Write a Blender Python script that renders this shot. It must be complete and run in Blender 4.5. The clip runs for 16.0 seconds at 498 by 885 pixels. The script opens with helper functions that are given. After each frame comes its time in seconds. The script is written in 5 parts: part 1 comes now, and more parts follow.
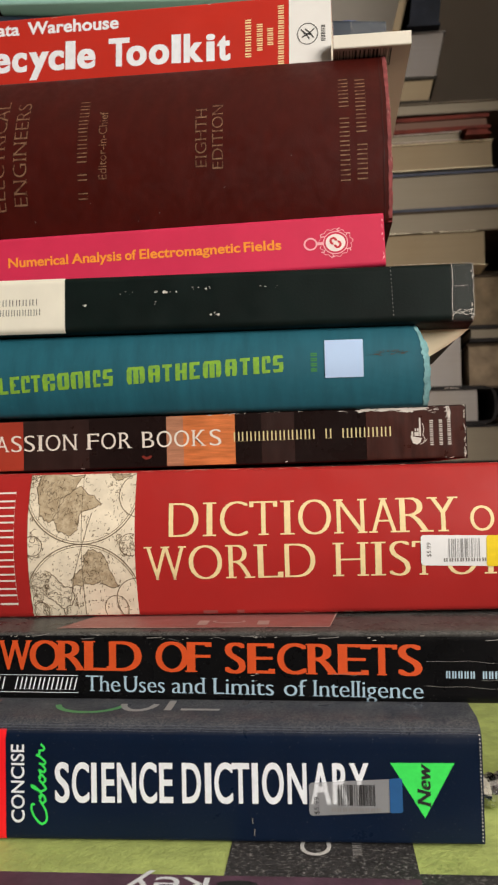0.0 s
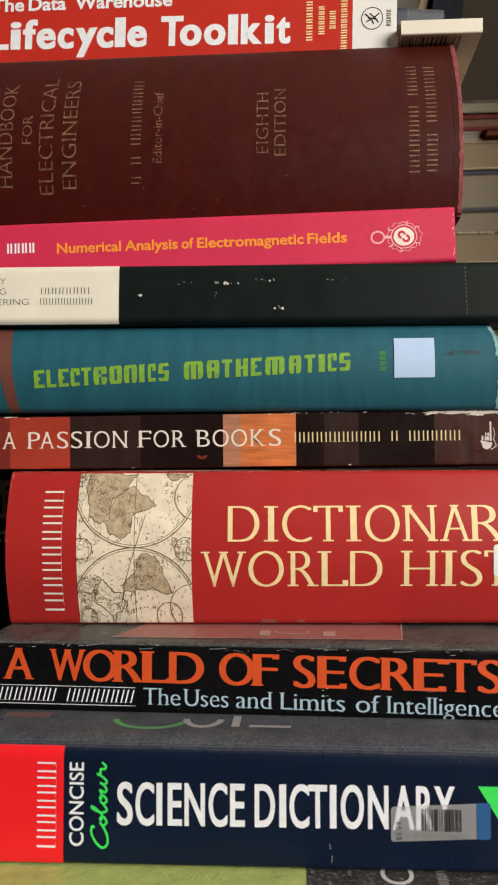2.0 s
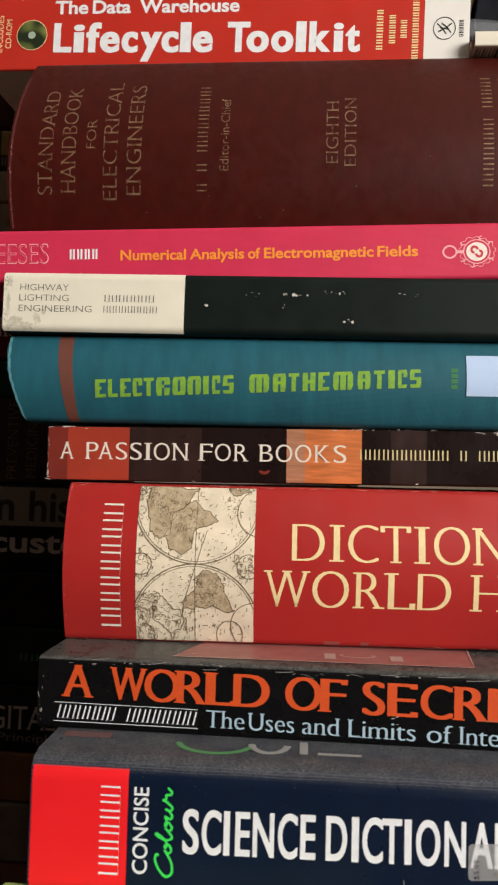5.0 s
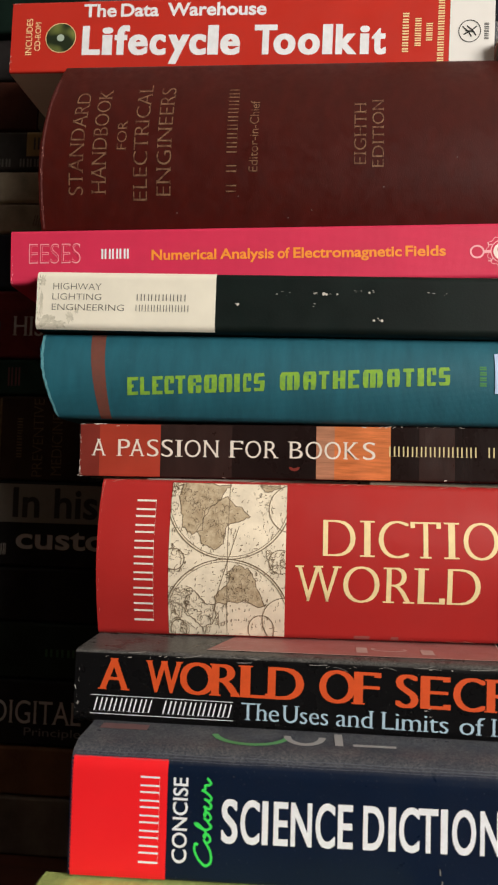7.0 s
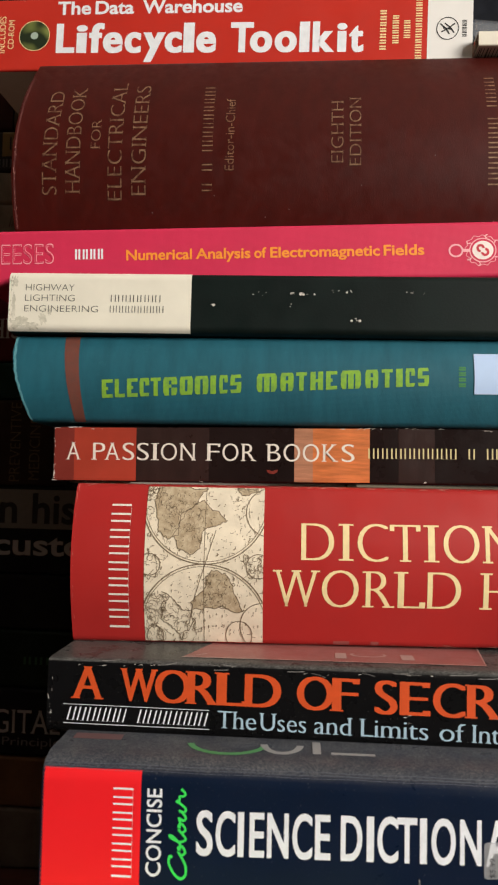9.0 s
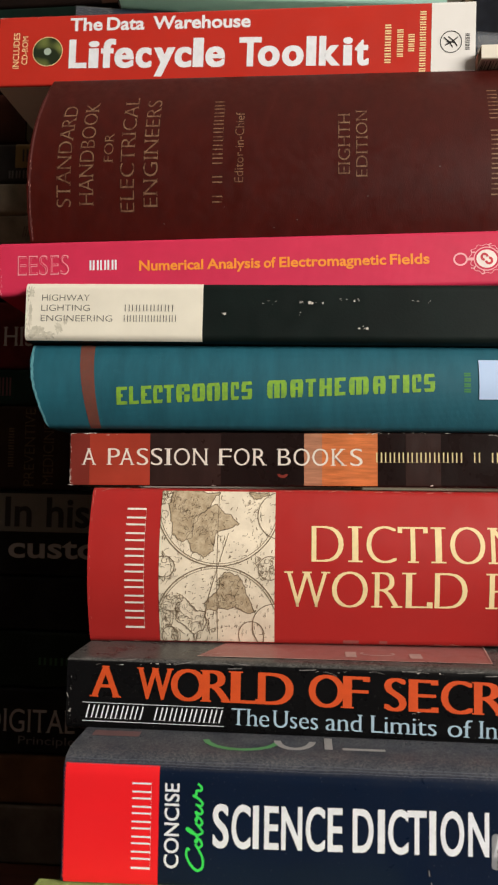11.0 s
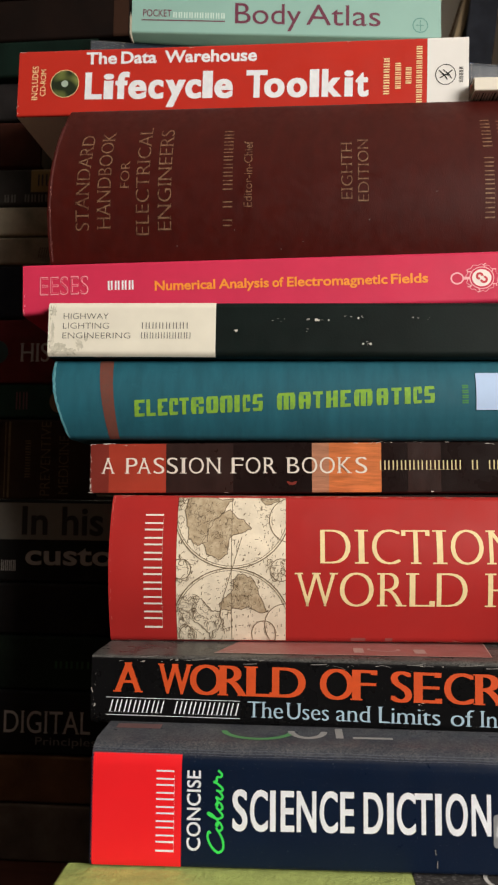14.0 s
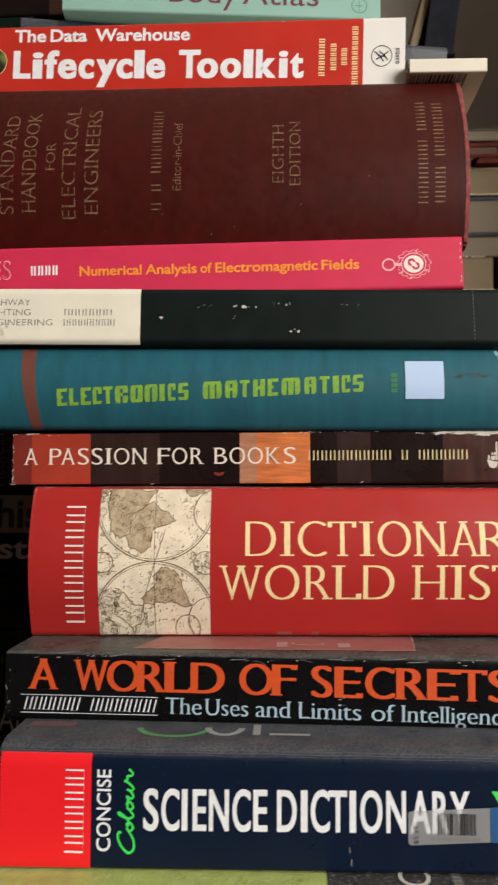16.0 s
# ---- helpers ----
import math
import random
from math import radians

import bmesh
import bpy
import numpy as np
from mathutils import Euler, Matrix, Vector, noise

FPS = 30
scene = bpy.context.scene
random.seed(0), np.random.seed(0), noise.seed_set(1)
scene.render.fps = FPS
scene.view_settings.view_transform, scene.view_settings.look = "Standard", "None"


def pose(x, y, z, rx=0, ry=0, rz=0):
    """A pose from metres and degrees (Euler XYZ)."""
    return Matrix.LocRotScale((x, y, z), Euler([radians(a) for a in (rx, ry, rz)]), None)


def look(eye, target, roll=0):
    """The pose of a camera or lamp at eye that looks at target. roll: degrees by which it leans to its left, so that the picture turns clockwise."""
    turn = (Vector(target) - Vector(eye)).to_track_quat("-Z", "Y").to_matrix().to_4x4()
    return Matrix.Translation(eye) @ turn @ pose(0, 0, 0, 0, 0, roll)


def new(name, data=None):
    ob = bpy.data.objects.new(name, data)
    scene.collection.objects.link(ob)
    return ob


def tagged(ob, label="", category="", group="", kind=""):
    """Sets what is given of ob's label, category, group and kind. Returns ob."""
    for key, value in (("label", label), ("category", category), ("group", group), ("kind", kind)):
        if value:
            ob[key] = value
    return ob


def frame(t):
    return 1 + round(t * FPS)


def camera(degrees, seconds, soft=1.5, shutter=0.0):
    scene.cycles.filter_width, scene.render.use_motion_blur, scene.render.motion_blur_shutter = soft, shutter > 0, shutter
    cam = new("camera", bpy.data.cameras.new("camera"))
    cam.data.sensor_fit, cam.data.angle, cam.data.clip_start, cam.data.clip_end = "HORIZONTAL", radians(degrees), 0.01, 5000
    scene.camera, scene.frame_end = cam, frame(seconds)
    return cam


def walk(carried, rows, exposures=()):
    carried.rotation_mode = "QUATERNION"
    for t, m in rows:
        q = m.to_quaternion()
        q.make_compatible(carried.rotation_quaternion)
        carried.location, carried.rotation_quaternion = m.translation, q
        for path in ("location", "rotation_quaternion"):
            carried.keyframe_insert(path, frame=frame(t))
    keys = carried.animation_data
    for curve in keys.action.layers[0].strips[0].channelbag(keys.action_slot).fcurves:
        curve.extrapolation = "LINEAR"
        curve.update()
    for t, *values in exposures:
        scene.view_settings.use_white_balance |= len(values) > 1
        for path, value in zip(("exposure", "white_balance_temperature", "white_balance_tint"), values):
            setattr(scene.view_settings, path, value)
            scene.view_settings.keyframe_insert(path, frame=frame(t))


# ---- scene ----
cam = camera(35.7, 16.0, shutter=0.5, soft=2.1)
cam.data.dof.use_dof, cam.data.dof.focus_distance, cam.data.dof.aperture_fstop = True, 0.315, 34.0
PATH = [  # seconds, eye, a point one metre ahead, roll
    (0, (0.00058, 0.00007, 0.94749), (-0.09616, 0.99450, 0.98939), -0.940),
    (0.5, (-0.00371, 0.00339, 0.94805), (-0.10852, 0.99717, 0.98577), -0.590),
    (1, (-0.01358, 0.01205, 0.94866), (-0.11056, 1.00657, 0.98776), -0.369),
    (1.5, (-0.02769, 0.01136, 0.94912), (-0.10626, 1.00740, 0.99075), -0.044),
    (2, (-0.03484, 0.01308, 0.94902), (-0.10230, 1.00999, 0.98924), 0.200),
    (2.5, (-0.03731, 0.01676, 0.94790), (-0.09678, 1.01452, 0.97836), 0.302),
    (3, (-0.03834, 0.02085, 0.94751), (-0.08878, 1.01927, 0.97220), 0.433),
    (3.5, (-0.04151, 0.01968, 0.94797), (-0.08514, 1.01828, 0.97805), 0.509),
    (4, (-0.04366, 0.01739, 0.94779), (-0.09408, 1.01539, 0.98596), 0.719),
    (4.5, (-0.04926, 0.02180, 0.94837), (-0.11818, 1.01834, 0.99490), 1.135),
    (5, (-0.05779, 0.01901, 0.95256), (-0.13523, 1.01484, 1.00063), 1.726),
    (7.5, (-0.06899, 0.01419, 0.94805), (-0.14851, 1.00976, 0.99835), 1.768),
    (8, (-0.06219, 0.01531, 0.94612), (-0.13537, 1.01133, 0.99699), 1.642),
    (8.5, (-0.05893, 0.01844, 0.94733), (-0.12514, 1.01477, 1.00170), 1.308),
    (9, (-0.06373, 0.01960, 0.95058), (-0.13182, 1.01583, 1.00447), 1.368),
    (11.3, (-0.06592, 0.00655, 0.95162), (-0.13956, 1.00218, 1.00899), 1.074),
    (11.5, (-0.06499, 0.00071, 0.95206), (-0.13638, 0.99603, 1.01711), 1.012),
    (12, (-0.06647, -0.00270, 0.95085), (-0.13234, 0.99244, 1.02407), 0.717),
    (12.5, (-0.06681, -0.00824, 0.94995), (-0.13246, 0.98664, 1.02678), 0.507),
    (13, (-0.07250, -0.01079, 0.94689), (-0.14179, 0.98379, 1.02436), 0.383),
    (13.5, (-0.06859, -0.01074, 0.94595), (-0.13762, 0.98402, 1.02149), 0.368),
    (14, (-0.07151, -0.00788, 0.94820), (-0.13813, 0.98714, 1.02229), 0.718),
    (14.5, (-0.07023, -0.00252, 0.94430), (-0.13650, 0.99307, 1.01070), 0.617),
    (15, (-0.06427, 0.00105, 0.94616), (-0.12914, 0.99701, 1.00820), 0.536),
    (15.5, (-0.05830, 0.00207, 0.94520), (-0.11674, 0.99853, 1.00562), 0.613),
    (16, (-0.04817, 0.00108, 0.94882), (-0.09276, 0.99816, 1.01078), 0.545),
]
walk(cam, [(t, look(eye, target, roll)) for t, eye, target, roll in PATH])

# ---- light ----
world = bpy.data.worlds.new("daylight")
scene.world = world
world.use_nodes = True
sky = world.node_tree.nodes.new("ShaderNodeTexSky")
sky.sky_type, sky.sun_disc = "NISHITA", False
sky.sun_elevation, sky.sun_rotation = radians(35), radians(150)
world.node_tree.links.new(sky.outputs[0], world.node_tree.nodes["Background"].inputs[0])
world.node_tree.nodes["Background"].inputs[1].default_value = 0.1
WINDOW = (1.00, 2.20, 1.15, 2.25)       # x0, x1, z0, z1 of the opening behind the viewer
WALL_Y = -1.30
lamp = bpy.data.lights.new("window_light", "AREA")
lamp.shape, lamp.size, lamp.size_y, lamp.energy, lamp.color = "RECTANGLE", 1.2, 1.1, 88.0, (1.0, 0.93, 0.845)
lamp_ob = new("window_light", lamp)
lamp_ob.matrix_world = look((1.60, WALL_Y + 0.02, 1.70), (0.0, 0.32, 1.0))
scene.view_settings.exposure = 0.0


# ---- materials ----
def nodes_of(m):
    m.use_nodes = True
    t = m.node_tree
    return t, t.nodes["Principled BSDF"]


def link(t, a, b):
    t.links.new(a, b)


def tex_noise(t, scale, detail=4.0, rough=0.6, stretch=(1, 1, 1)):
    co = t.nodes.new("ShaderNodeTexCoord")
    mp = t.nodes.new("ShaderNodeMapping")
    mp.inputs["Scale"].default_value = stretch
    n = t.nodes.new("ShaderNodeTexNoise")
    n.inputs["Scale"].default_value, n.inputs["Detail"].default_value, n.inputs["Roughness"].default_value = scale, detail, rough
    link(t, co.outputs["Object"], mp.inputs[0])
    link(t, mp.outputs[0], n.inputs["Vector"])
    return n.outputs["Fac"]


def ramp(t, value, lo, hi, c0=(0, 0, 0, 1), c1=(1, 1, 1, 1)):
    r = t.nodes.new("ShaderNodeValToRGB")
    r.color_ramp.elements[0].position, r.color_ramp.elements[1].position = lo, hi
    r.color_ramp.elements[0].color, r.color_ramp.elements[1].color = c0, c1
    link(t, value, r.inputs[0])
    return r.outputs[0]


def mixed(t, fac, a, b):
    m = t.nodes.new("ShaderNodeMix")
    m.data_type = "RGBA"
    for sock, v in ((m.inputs["Factor"], fac), (m.inputs["A"], a), (m.inputs["B"], b)):
        if isinstance(v, (int, float)):
            sock.default_value = v
        elif isinstance(v, tuple):
            sock.default_value = (*v[:3], 1)
        else:
            link(t, v, sock)
    return m.outputs["Result"]


def times(t, a, k):
    m = t.nodes.new("ShaderNodeMath")
    m.operation = "MULTIPLY"
    link(t, a, m.inputs[0])
    if isinstance(k, (int, float)):
        m.inputs[1].default_value = k
    else:
        link(t, k, m.inputs[1])
    return m.outputs[0]


def bumped(t, bsdf, height, strength, distance=0.0003):
    b = t.nodes.new("ShaderNodeBump")
    b.inputs["Strength"].default_value, b.inputs["Distance"].default_value = strength, distance
    link(t, height, b.inputs["Height"])
    link(t, b.outputs[0], bsdf.inputs["Normal"])


def surface(name, colour, rough=0.5, vary=0.12, scale=60.0, stretch=(1, 1, 1), bump=0.15, grain=900.0, dust=0.0, scuff=0.0,
            scuff_colour=(0.6, 0.56, 0.5), scuff_scale=170, scuff_from=0.66, coat=0.0, weave=False, metal=0.0, spec=0.5):
    """Paint, cloth, paper or film over board: blotches and fine grain, dust on what faces up, light scuffs."""
    m = bpy.data.materials.new(name)
    t, p = nodes_of(m)
    big = tex_noise(t, scale, 5, 0.6, stretch)
    dark, light = tuple(c * (1 - vary) for c in colour), tuple(min(1, c * (1 + vary)) for c in colour)
    col = mixed(t, ramp(t, big, 0.3, 0.7), dark, light)
    fine = tex_noise(t, grain, 2, 0.7, stretch)
    rough_out = None
    if scuff:
        s = ramp(t, tex_noise(t, scuff_scale, 8, 0.72, (0.6, 1, 1.4)), scuff_from, scuff_from + 0.08)
        col = mixed(t, times(t, s, scuff), col, scuff_colour)
    if dust:
        g = t.nodes.new("ShaderNodeNewGeometry")
        sep = t.nodes.new("ShaderNodeSeparateXYZ")
        link(t, g.outputs["Normal"], sep.inputs[0])
        up = ramp(t, sep.outputs["Z"], 0.42, 0.74)
        speck = ramp(t, tex_noise(t, 1250, 5, 0.9), 0.42, 0.64, (0.24, 0.24, 0.24, 1), (1, 1, 1, 1))
        mott = ramp(t, tex_noise(t, 90, 5, 0.7), 0.3, 0.7, (0.45, 0.45, 0.45, 1), (1, 1, 1, 1))
        d = times(t, times(t, times(t, up, speck), mott), dust)
        col = mixed(t, d, col, (0.33, 0.325, 0.31))
        # scattered specks on the upright part as well
        few = ramp(t, tex_noise(t, 1500, 2, 0.6), 0.68, 0.74)
        col = mixed(t, times(t, few, 0.3 * dust), col, (0.55, 0.53, 0.5))
    link(t, col, p.inputs["Base Color"])
    rr = ramp(t, tex_noise(t, scale * 2.3, 4, 0.6), 0.3, 0.7, (max(0.02, rough - 0.08),) * 3 + (1,), (min(1, rough + 0.1),) * 3 + (1,))
    link(t, rr, p.inputs["Roughness"])
    p.inputs["Coat Weight"].default_value, p.inputs["Coat Roughness"].default_value = coat, 0.18
    p.inputs["Metallic"].default_value, p.inputs["Specular IOR Level"].default_value = metal, spec
    if weave:
        co = t.nodes.new("ShaderNodeTexCoord")
        hs = []
        for d in ("X", "Z"):
            w = t.nodes.new("ShaderNodeTexWave")
            w.bands_direction = d
            w.inputs["Scale"].default_value, w.inputs["Distortion"].default_value = 700, 3.0
            link(t, co.outputs["Object"], w.inputs["Vector"])
            hs.append(w.outputs["Fac"])
        bumped(t, p, times(t, hs[0], hs[1]), 0.25, 0.00012)
    elif bump:
        bumped(t, p, fine, bump)
    return m


def paper_edges(name, colour, lines=900.0, soft=0.62):
    """The edge of a block of pages: fine lines along the sheets."""
    m = bpy.data.materials.new(name)
    t, p = nodes_of(m)
    n = tex_noise(t, lines, 3, 0.6, (0.02, 0.02, 1))
    b = tex_noise(t, 14, 4)
    c = mixed(t, ramp(t, n, 0.3, 0.7), tuple(x * soft for x in colour), colour)
    c = mixed(t, times(t, ramp(t, b, 0.4, 0.75), 0.35), c, tuple(x * y for x, y in zip(colour, (0.8, 0.68, 0.5))))
    link(t, c, p.inputs["Base Color"])
    p.inputs["Roughness"].default_value = 0.85
    bumped(t, p, n, 0.4, 0.0005)
    return m


def ink(name, colour, rough=0.45, worn=0.0, under=(0, 0, 0), metal=0.0, spec=0.4):
    """Printed or stamped colour; worn lets what lies under it show through in patches."""
    m = bpy.data.materials.new(name)
    t, p = nodes_of(m)
    n = tex_noise(t, 260, 5, 0.7)
    c = mixed(t, ramp(t, n, 0.3, 0.7), tuple(x * 0.9 for x in colour), tuple(min(1, x * 1.06) for x in colour))
    if worn:
        c = mixed(t, times(t, ramp(t, tex_noise(t, 330, 6, 0.75), 0.42, 0.62), worn), c, under)
    link(t, c, p.inputs["Base Color"])
    p.inputs["Roughness"].default_value, p.inputs["Metallic"].default_value = rough, metal
    p.inputs["Specular IOR Level"].default_value = spec
    return m


# ---- mesh helpers ----
def mesh_object(name, bm, mats, parent=None, label="", smooth=35):
    me = bpy.data.meshes.new(name)
    bm.normal_update()
    bm.to_mesh(me)
    bm.free()
    for m in (mats if isinstance(mats, (list, tuple)) else [mats]):
        me.materials.append(m)
    if smooth:
        me.shade_smooth()
        me.set_sharp_from_angle(angle=radians(smooth))
    ob = new(name, me)
    if parent is not None:
        ob.parent = parent
    if label:
        ob["label"] = label
    return ob


def part(name, bm, material, parent, label="", smooth=35):
    return mesh_object(name, bm, material, parent, label, smooth)


def add_box(bm, x0, x1, y0, y1, z0, z1, mat=0, bevel=0.0):
    g = bmesh.ops.create_cube(bm, size=1)
    for v in g["verts"]:
        v.co = Vector((x0 + (v.co.x + 0.5) * (x1 - x0), y0 + (v.co.y + 0.5) * (y1 - y0), z0 + (v.co.z + 0.5) * (z1 - z0)))
    faces = {f for v in g["verts"] for f in v.link_faces}
    if bevel:
        r = bmesh.ops.bevel(bm, geom=list({e for f in faces for e in f.edges}), offset=bevel, segments=2, affect="EDGES")
        faces |= set(r["faces"])
    for f in faces:
        if f.is_valid:
            f.material_index = mat


def box(name, x0, x1, y0, y1, z0, z1, mat, parent=None, bevel=0.0, label=""):
    bm = bmesh.new()
    add_box(bm, x0, x1, y0, y1, z0, z1, 0, bevel)
    return mesh_object(name, bm, mat, parent, label)


# ---- the room ----
plaster = surface("grey_plaster", (0.42, 0.385, 0.335), 0.85, 0.06, 5, bump=0.3, grain=160)
white_paint = surface("white_paint", (0.75, 0.73, 0.69), 0.8, 0.04, 4, bump=0.2, grain=200)
# for two unseen walls, made this dark so that they bounce little light
dark_wall = surface("dark_unseen_wall", (0.055, 0.032, 0.02), 0.6, 0.3, 8, (8, 8, 1), bump=0.2, grain=120)
floor_wood = surface("floor_wood", (0.20, 0.12, 0.07), 0.55, 0.3, 9, (1, 12, 1), bump=0.2, grain=120)
table_wood = surface("table_wood", (0.10, 0.035, 0.022), 0.45, 0.3, 14, (1, 10, 1), bump=0.2, grain=220)
X0, X1, Y1, TOP = -1.5, 2.5, 1.05, 2.55


def setting(name, bm, mat, label, category):
    return tagged(mesh_object(name, bm, mat), label, category, kind="structure")


bm = bmesh.new(); add_box(bm, X0, X1, WALL_Y, Y1, -0.1, 0.0)
setting("floor", bm, floor_wood, "dark brown wooden floor of the room", "floor")
bm = bmesh.new(); add_box(bm, X0 - 0.12, X1 + 0.12, WALL_Y - 0.12, Y1 + 0.12, TOP, TOP + 0.12)
setting("ceiling", bm, white_paint, "plain white painted ceiling", "ceiling")
bm = bmesh.new(); add_box(bm, X0 - 0.12, X1 + 0.12, Y1, Y1 + 0.12, -0.1, TOP)
setting("wall_north", bm, plaster, "plain grey-beige plaster wall behind the books", "wall")
bm = bmesh.new(); add_box(bm, X0 - 0.12, X0, WALL_Y, Y1, -0.1, TOP)
setting("wall_west", bm, dark_wall, "unseen dark brown wall, darkened to cut bounced light", "wall")
bm = bmesh.new(); add_box(bm, X1, X1 + 0.12, WALL_Y, Y1, -0.1, TOP)
setting("wall_east", bm, plaster, "plain grey-beige plaster wall", "wall")
bm = bmesh.new()
add_box(bm, X0 - 0.12, WINDOW[0], WALL_Y - 0.12, WALL_Y, -0.1, TOP)
add_box(bm, WINDOW[1], X1 + 0.12, WALL_Y - 0.12, WALL_Y, -0.1, TOP)
add_box(bm, WINDOW[0], WINDOW[1], WALL_Y - 0.12, WALL_Y, -0.1, WINDOW[2])
add_box(bm, WINDOW[0], WINDOW[1], WALL_Y - 0.12, WALL_Y, WINDOW[3], TOP)
setting("wall_south", bm, dark_wall, "unseen wall with a window opening, darkened to cut bounced light", "wall")

# added out of view: keeps the window's light off the far stack
bm = bmesh.new(); add_box(bm, 0.34, 0.46, 0.55, Y1, 0.0, TOP)
setting("added_shade_wall", bm, plaster, "unseen grey-beige wall added to shade the far stack", "wall")

TABLE = 0.75
table = tagged(new("table"), "dark reddish wooden table under the stacks of books", "table")
bm = bmesh.new(); add_box(bm, -0.75, 0.285, 0.10, 1.0, TABLE - 0.035, TABLE, 0, 0.004)
part("tabletop", bm, table_wood, table)
for lx in (-0.69, 0.20):
    for ly in (0.16, 0.88):
        bm = bmesh.new(); add_box(bm, lx, lx + 0.06, ly, ly + 0.06, 0, TABLE - 0.035, 0, 0.004)
        part("leg", bm, table_wood, table)


# ---- books ----
class Book:
    """A closed book lying flat. Its own frame: x along the spine, y from spine to fore-edge, z up from its lower cover."""

    def __init__(self, name, at, size, spine, pages, label, covers=None, tilt=0.0, yaw=0.0, bulge=0.0, lean=0.0, round_edge=0.002,
                 board=0.0022, inset=0.003, skew=0.0, rough_ends=0.0, group="", pitch=0.0, groove=0.0,
                 start=0.0, skew_top=0.0, end_top=0.0, end_foot=0.0, drop=0.0, sink=0.0, round_low=None):
        self.l, self.d, self.h = size
        self.bulge, self.lean, self.r, self.skew, self.rough_ends, self.groove = bulge, lean, round_edge, skew, rough_ends, groove
        self.start, self.skew_top, self.end_top, self.end_foot, self.drop, self.sink = start, skew_top, end_top, end_foot, drop, sink
        self.r_low = round_edge if round_low is None else round_low
        self.ob = tagged(new(name), label, "book", group)
        self.ob.matrix_world = pose(*at, pitch, -tilt, yaw)
        self.board = board
        top, bottom = covers if covers else (spine, spine)
        self.cover(spine, top, bottom)
        bm = bmesh.new()
        deep = max(self.front(0), self.front(self.h)) + 0.006
        add_box(bm, inset + start + max(0, skew, skew_top), self.l - inset - max(0, end_top), deep, self.d - inset, board, self.h - board)
        part("page_block", bm, pages, self.ob, smooth=0)

    def front(self, v):
        """How far the spine's face lies behind y = 0 at the height v."""
        w = min(1, max(0, v / self.h))
        y = self.bulge * (2 * w - 1) ** 2 + self.lean * w
        e, r = (v, self.r_low) if v < self.h / 2 else (self.h - v, self.r)
        if e < r:
            y += r - math.sqrt(max(0, r ** 2 - (r - max(e, 0)) ** 2))
        return y

    def warp(self, u, v):
        """How far the two ends of the covering are pushed in at the height v: slack cloth that has slipped or rounded off."""
        w = min(1, max(0, v / self.h))
        near = max(0, 1 - (u - self.start) / 0.035) ** 1.2 if u < self.start + 0.035 else 0
        far = max(0, 1 - (self.l - u) / 0.012) ** 1.3 if u > self.l - 0.012 else 0
        return near * (self.skew * (1 - w) ** 1.6 + self.skew_top * w ** 2.2) - far * (self.end_top * w ** 4 + self.end_foot * (1 - w) ** 5)

    def sag(self, u, v):
        """How far the lower and the upper edge hang down towards the start of the spine."""
        w, k = min(1, max(0, v / self.h)), 1 - u / self.l
        return -k * (self.drop * max(0, 1 - w / 0.25) ** 3 + self.sink * max(0, 1 - (1 - w) / 0.2) ** 2)

    def on(self, u, v, off=0.0):
        """The point of the spine at u along it and v up it, off metres proud of it."""
        e = 0.0004
        s = (self.front(v + e) - self.front(v - e)) / (2 * e)
        n = Vector((0, -1, s)).normalized()
        return Vector((u + self.warp(u, v), self.front(v), v + self.sag(u, v))) + n * off * 0.5

    def cover(self, spine, top, bottom):
        b, h, d = self.board, self.h, self.d
        vs = sorted({0, h, *[self.r_low * k / 5 for k in range(6)], *[h - self.r * k / 5 for k in range(6)], *[h * k / 24 for k in range(25)]})
        vs = [v for v in vs if 0 <= v <= h]
        outer = [(d, 0.0)]
        ys0, ys1 = self.front(0), self.front(h)
        if self.groove:
            for k in range(7):
                a = k / 6
                outer.append((ys0 + 0.012 - 0.008 * a, self.groove * math.sin(math.pi * a)))
        outer += [(self.front(v), v) for v in vs]
        if self.groove:
            for k in range(7):
                a = 1 - k / 6
                outer.append((ys1 + 0.012 - 0.008 * a, h - self.groove * math.sin(math.pi * a)))
        outer.append((d, h))
        inner = [(d, h - b), (ys1 + 0.005, h - b)] + [(self.front(v) + b, v) for v in reversed(vs) if b < v < h - b] + [(ys0 + 0.005, b), (d, b)]
        loop = outer + inner
        n, seg = len(outer), 40
        bm = bmesh.new()
        rows = []
        for i in range(seg + 1):
            u = self.start + (self.l - self.start) * i / seg
            row = []
            for y, z in loop:
                x = u + self.warp(u, z)
                if i in (0, seg) and self.rough_ends:
                    x += self.rough_ends * noise.fractal(Vector((i, y * 90, z * 260)), 0.7, 2.0, 3)
                wob = 0.00002 * noise.noise(Vector((u * 60, y * 20, z * 20)))
                row.append(bm.verts.new((x, y + wob, z + wob + self.sag(u, z))))
            rows.append(row)
        m = len(loop)
        for i in range(seg):
            for j in range(m):
                k = (j + 1) % m
                f = bm.faces.new((rows[i][j], rows[i][k], rows[i + 1][k], rows[i + 1][j]))
                if j == 0:
                    f.material_index = 2
                elif j == n - 2:
                    f.material_index = 1
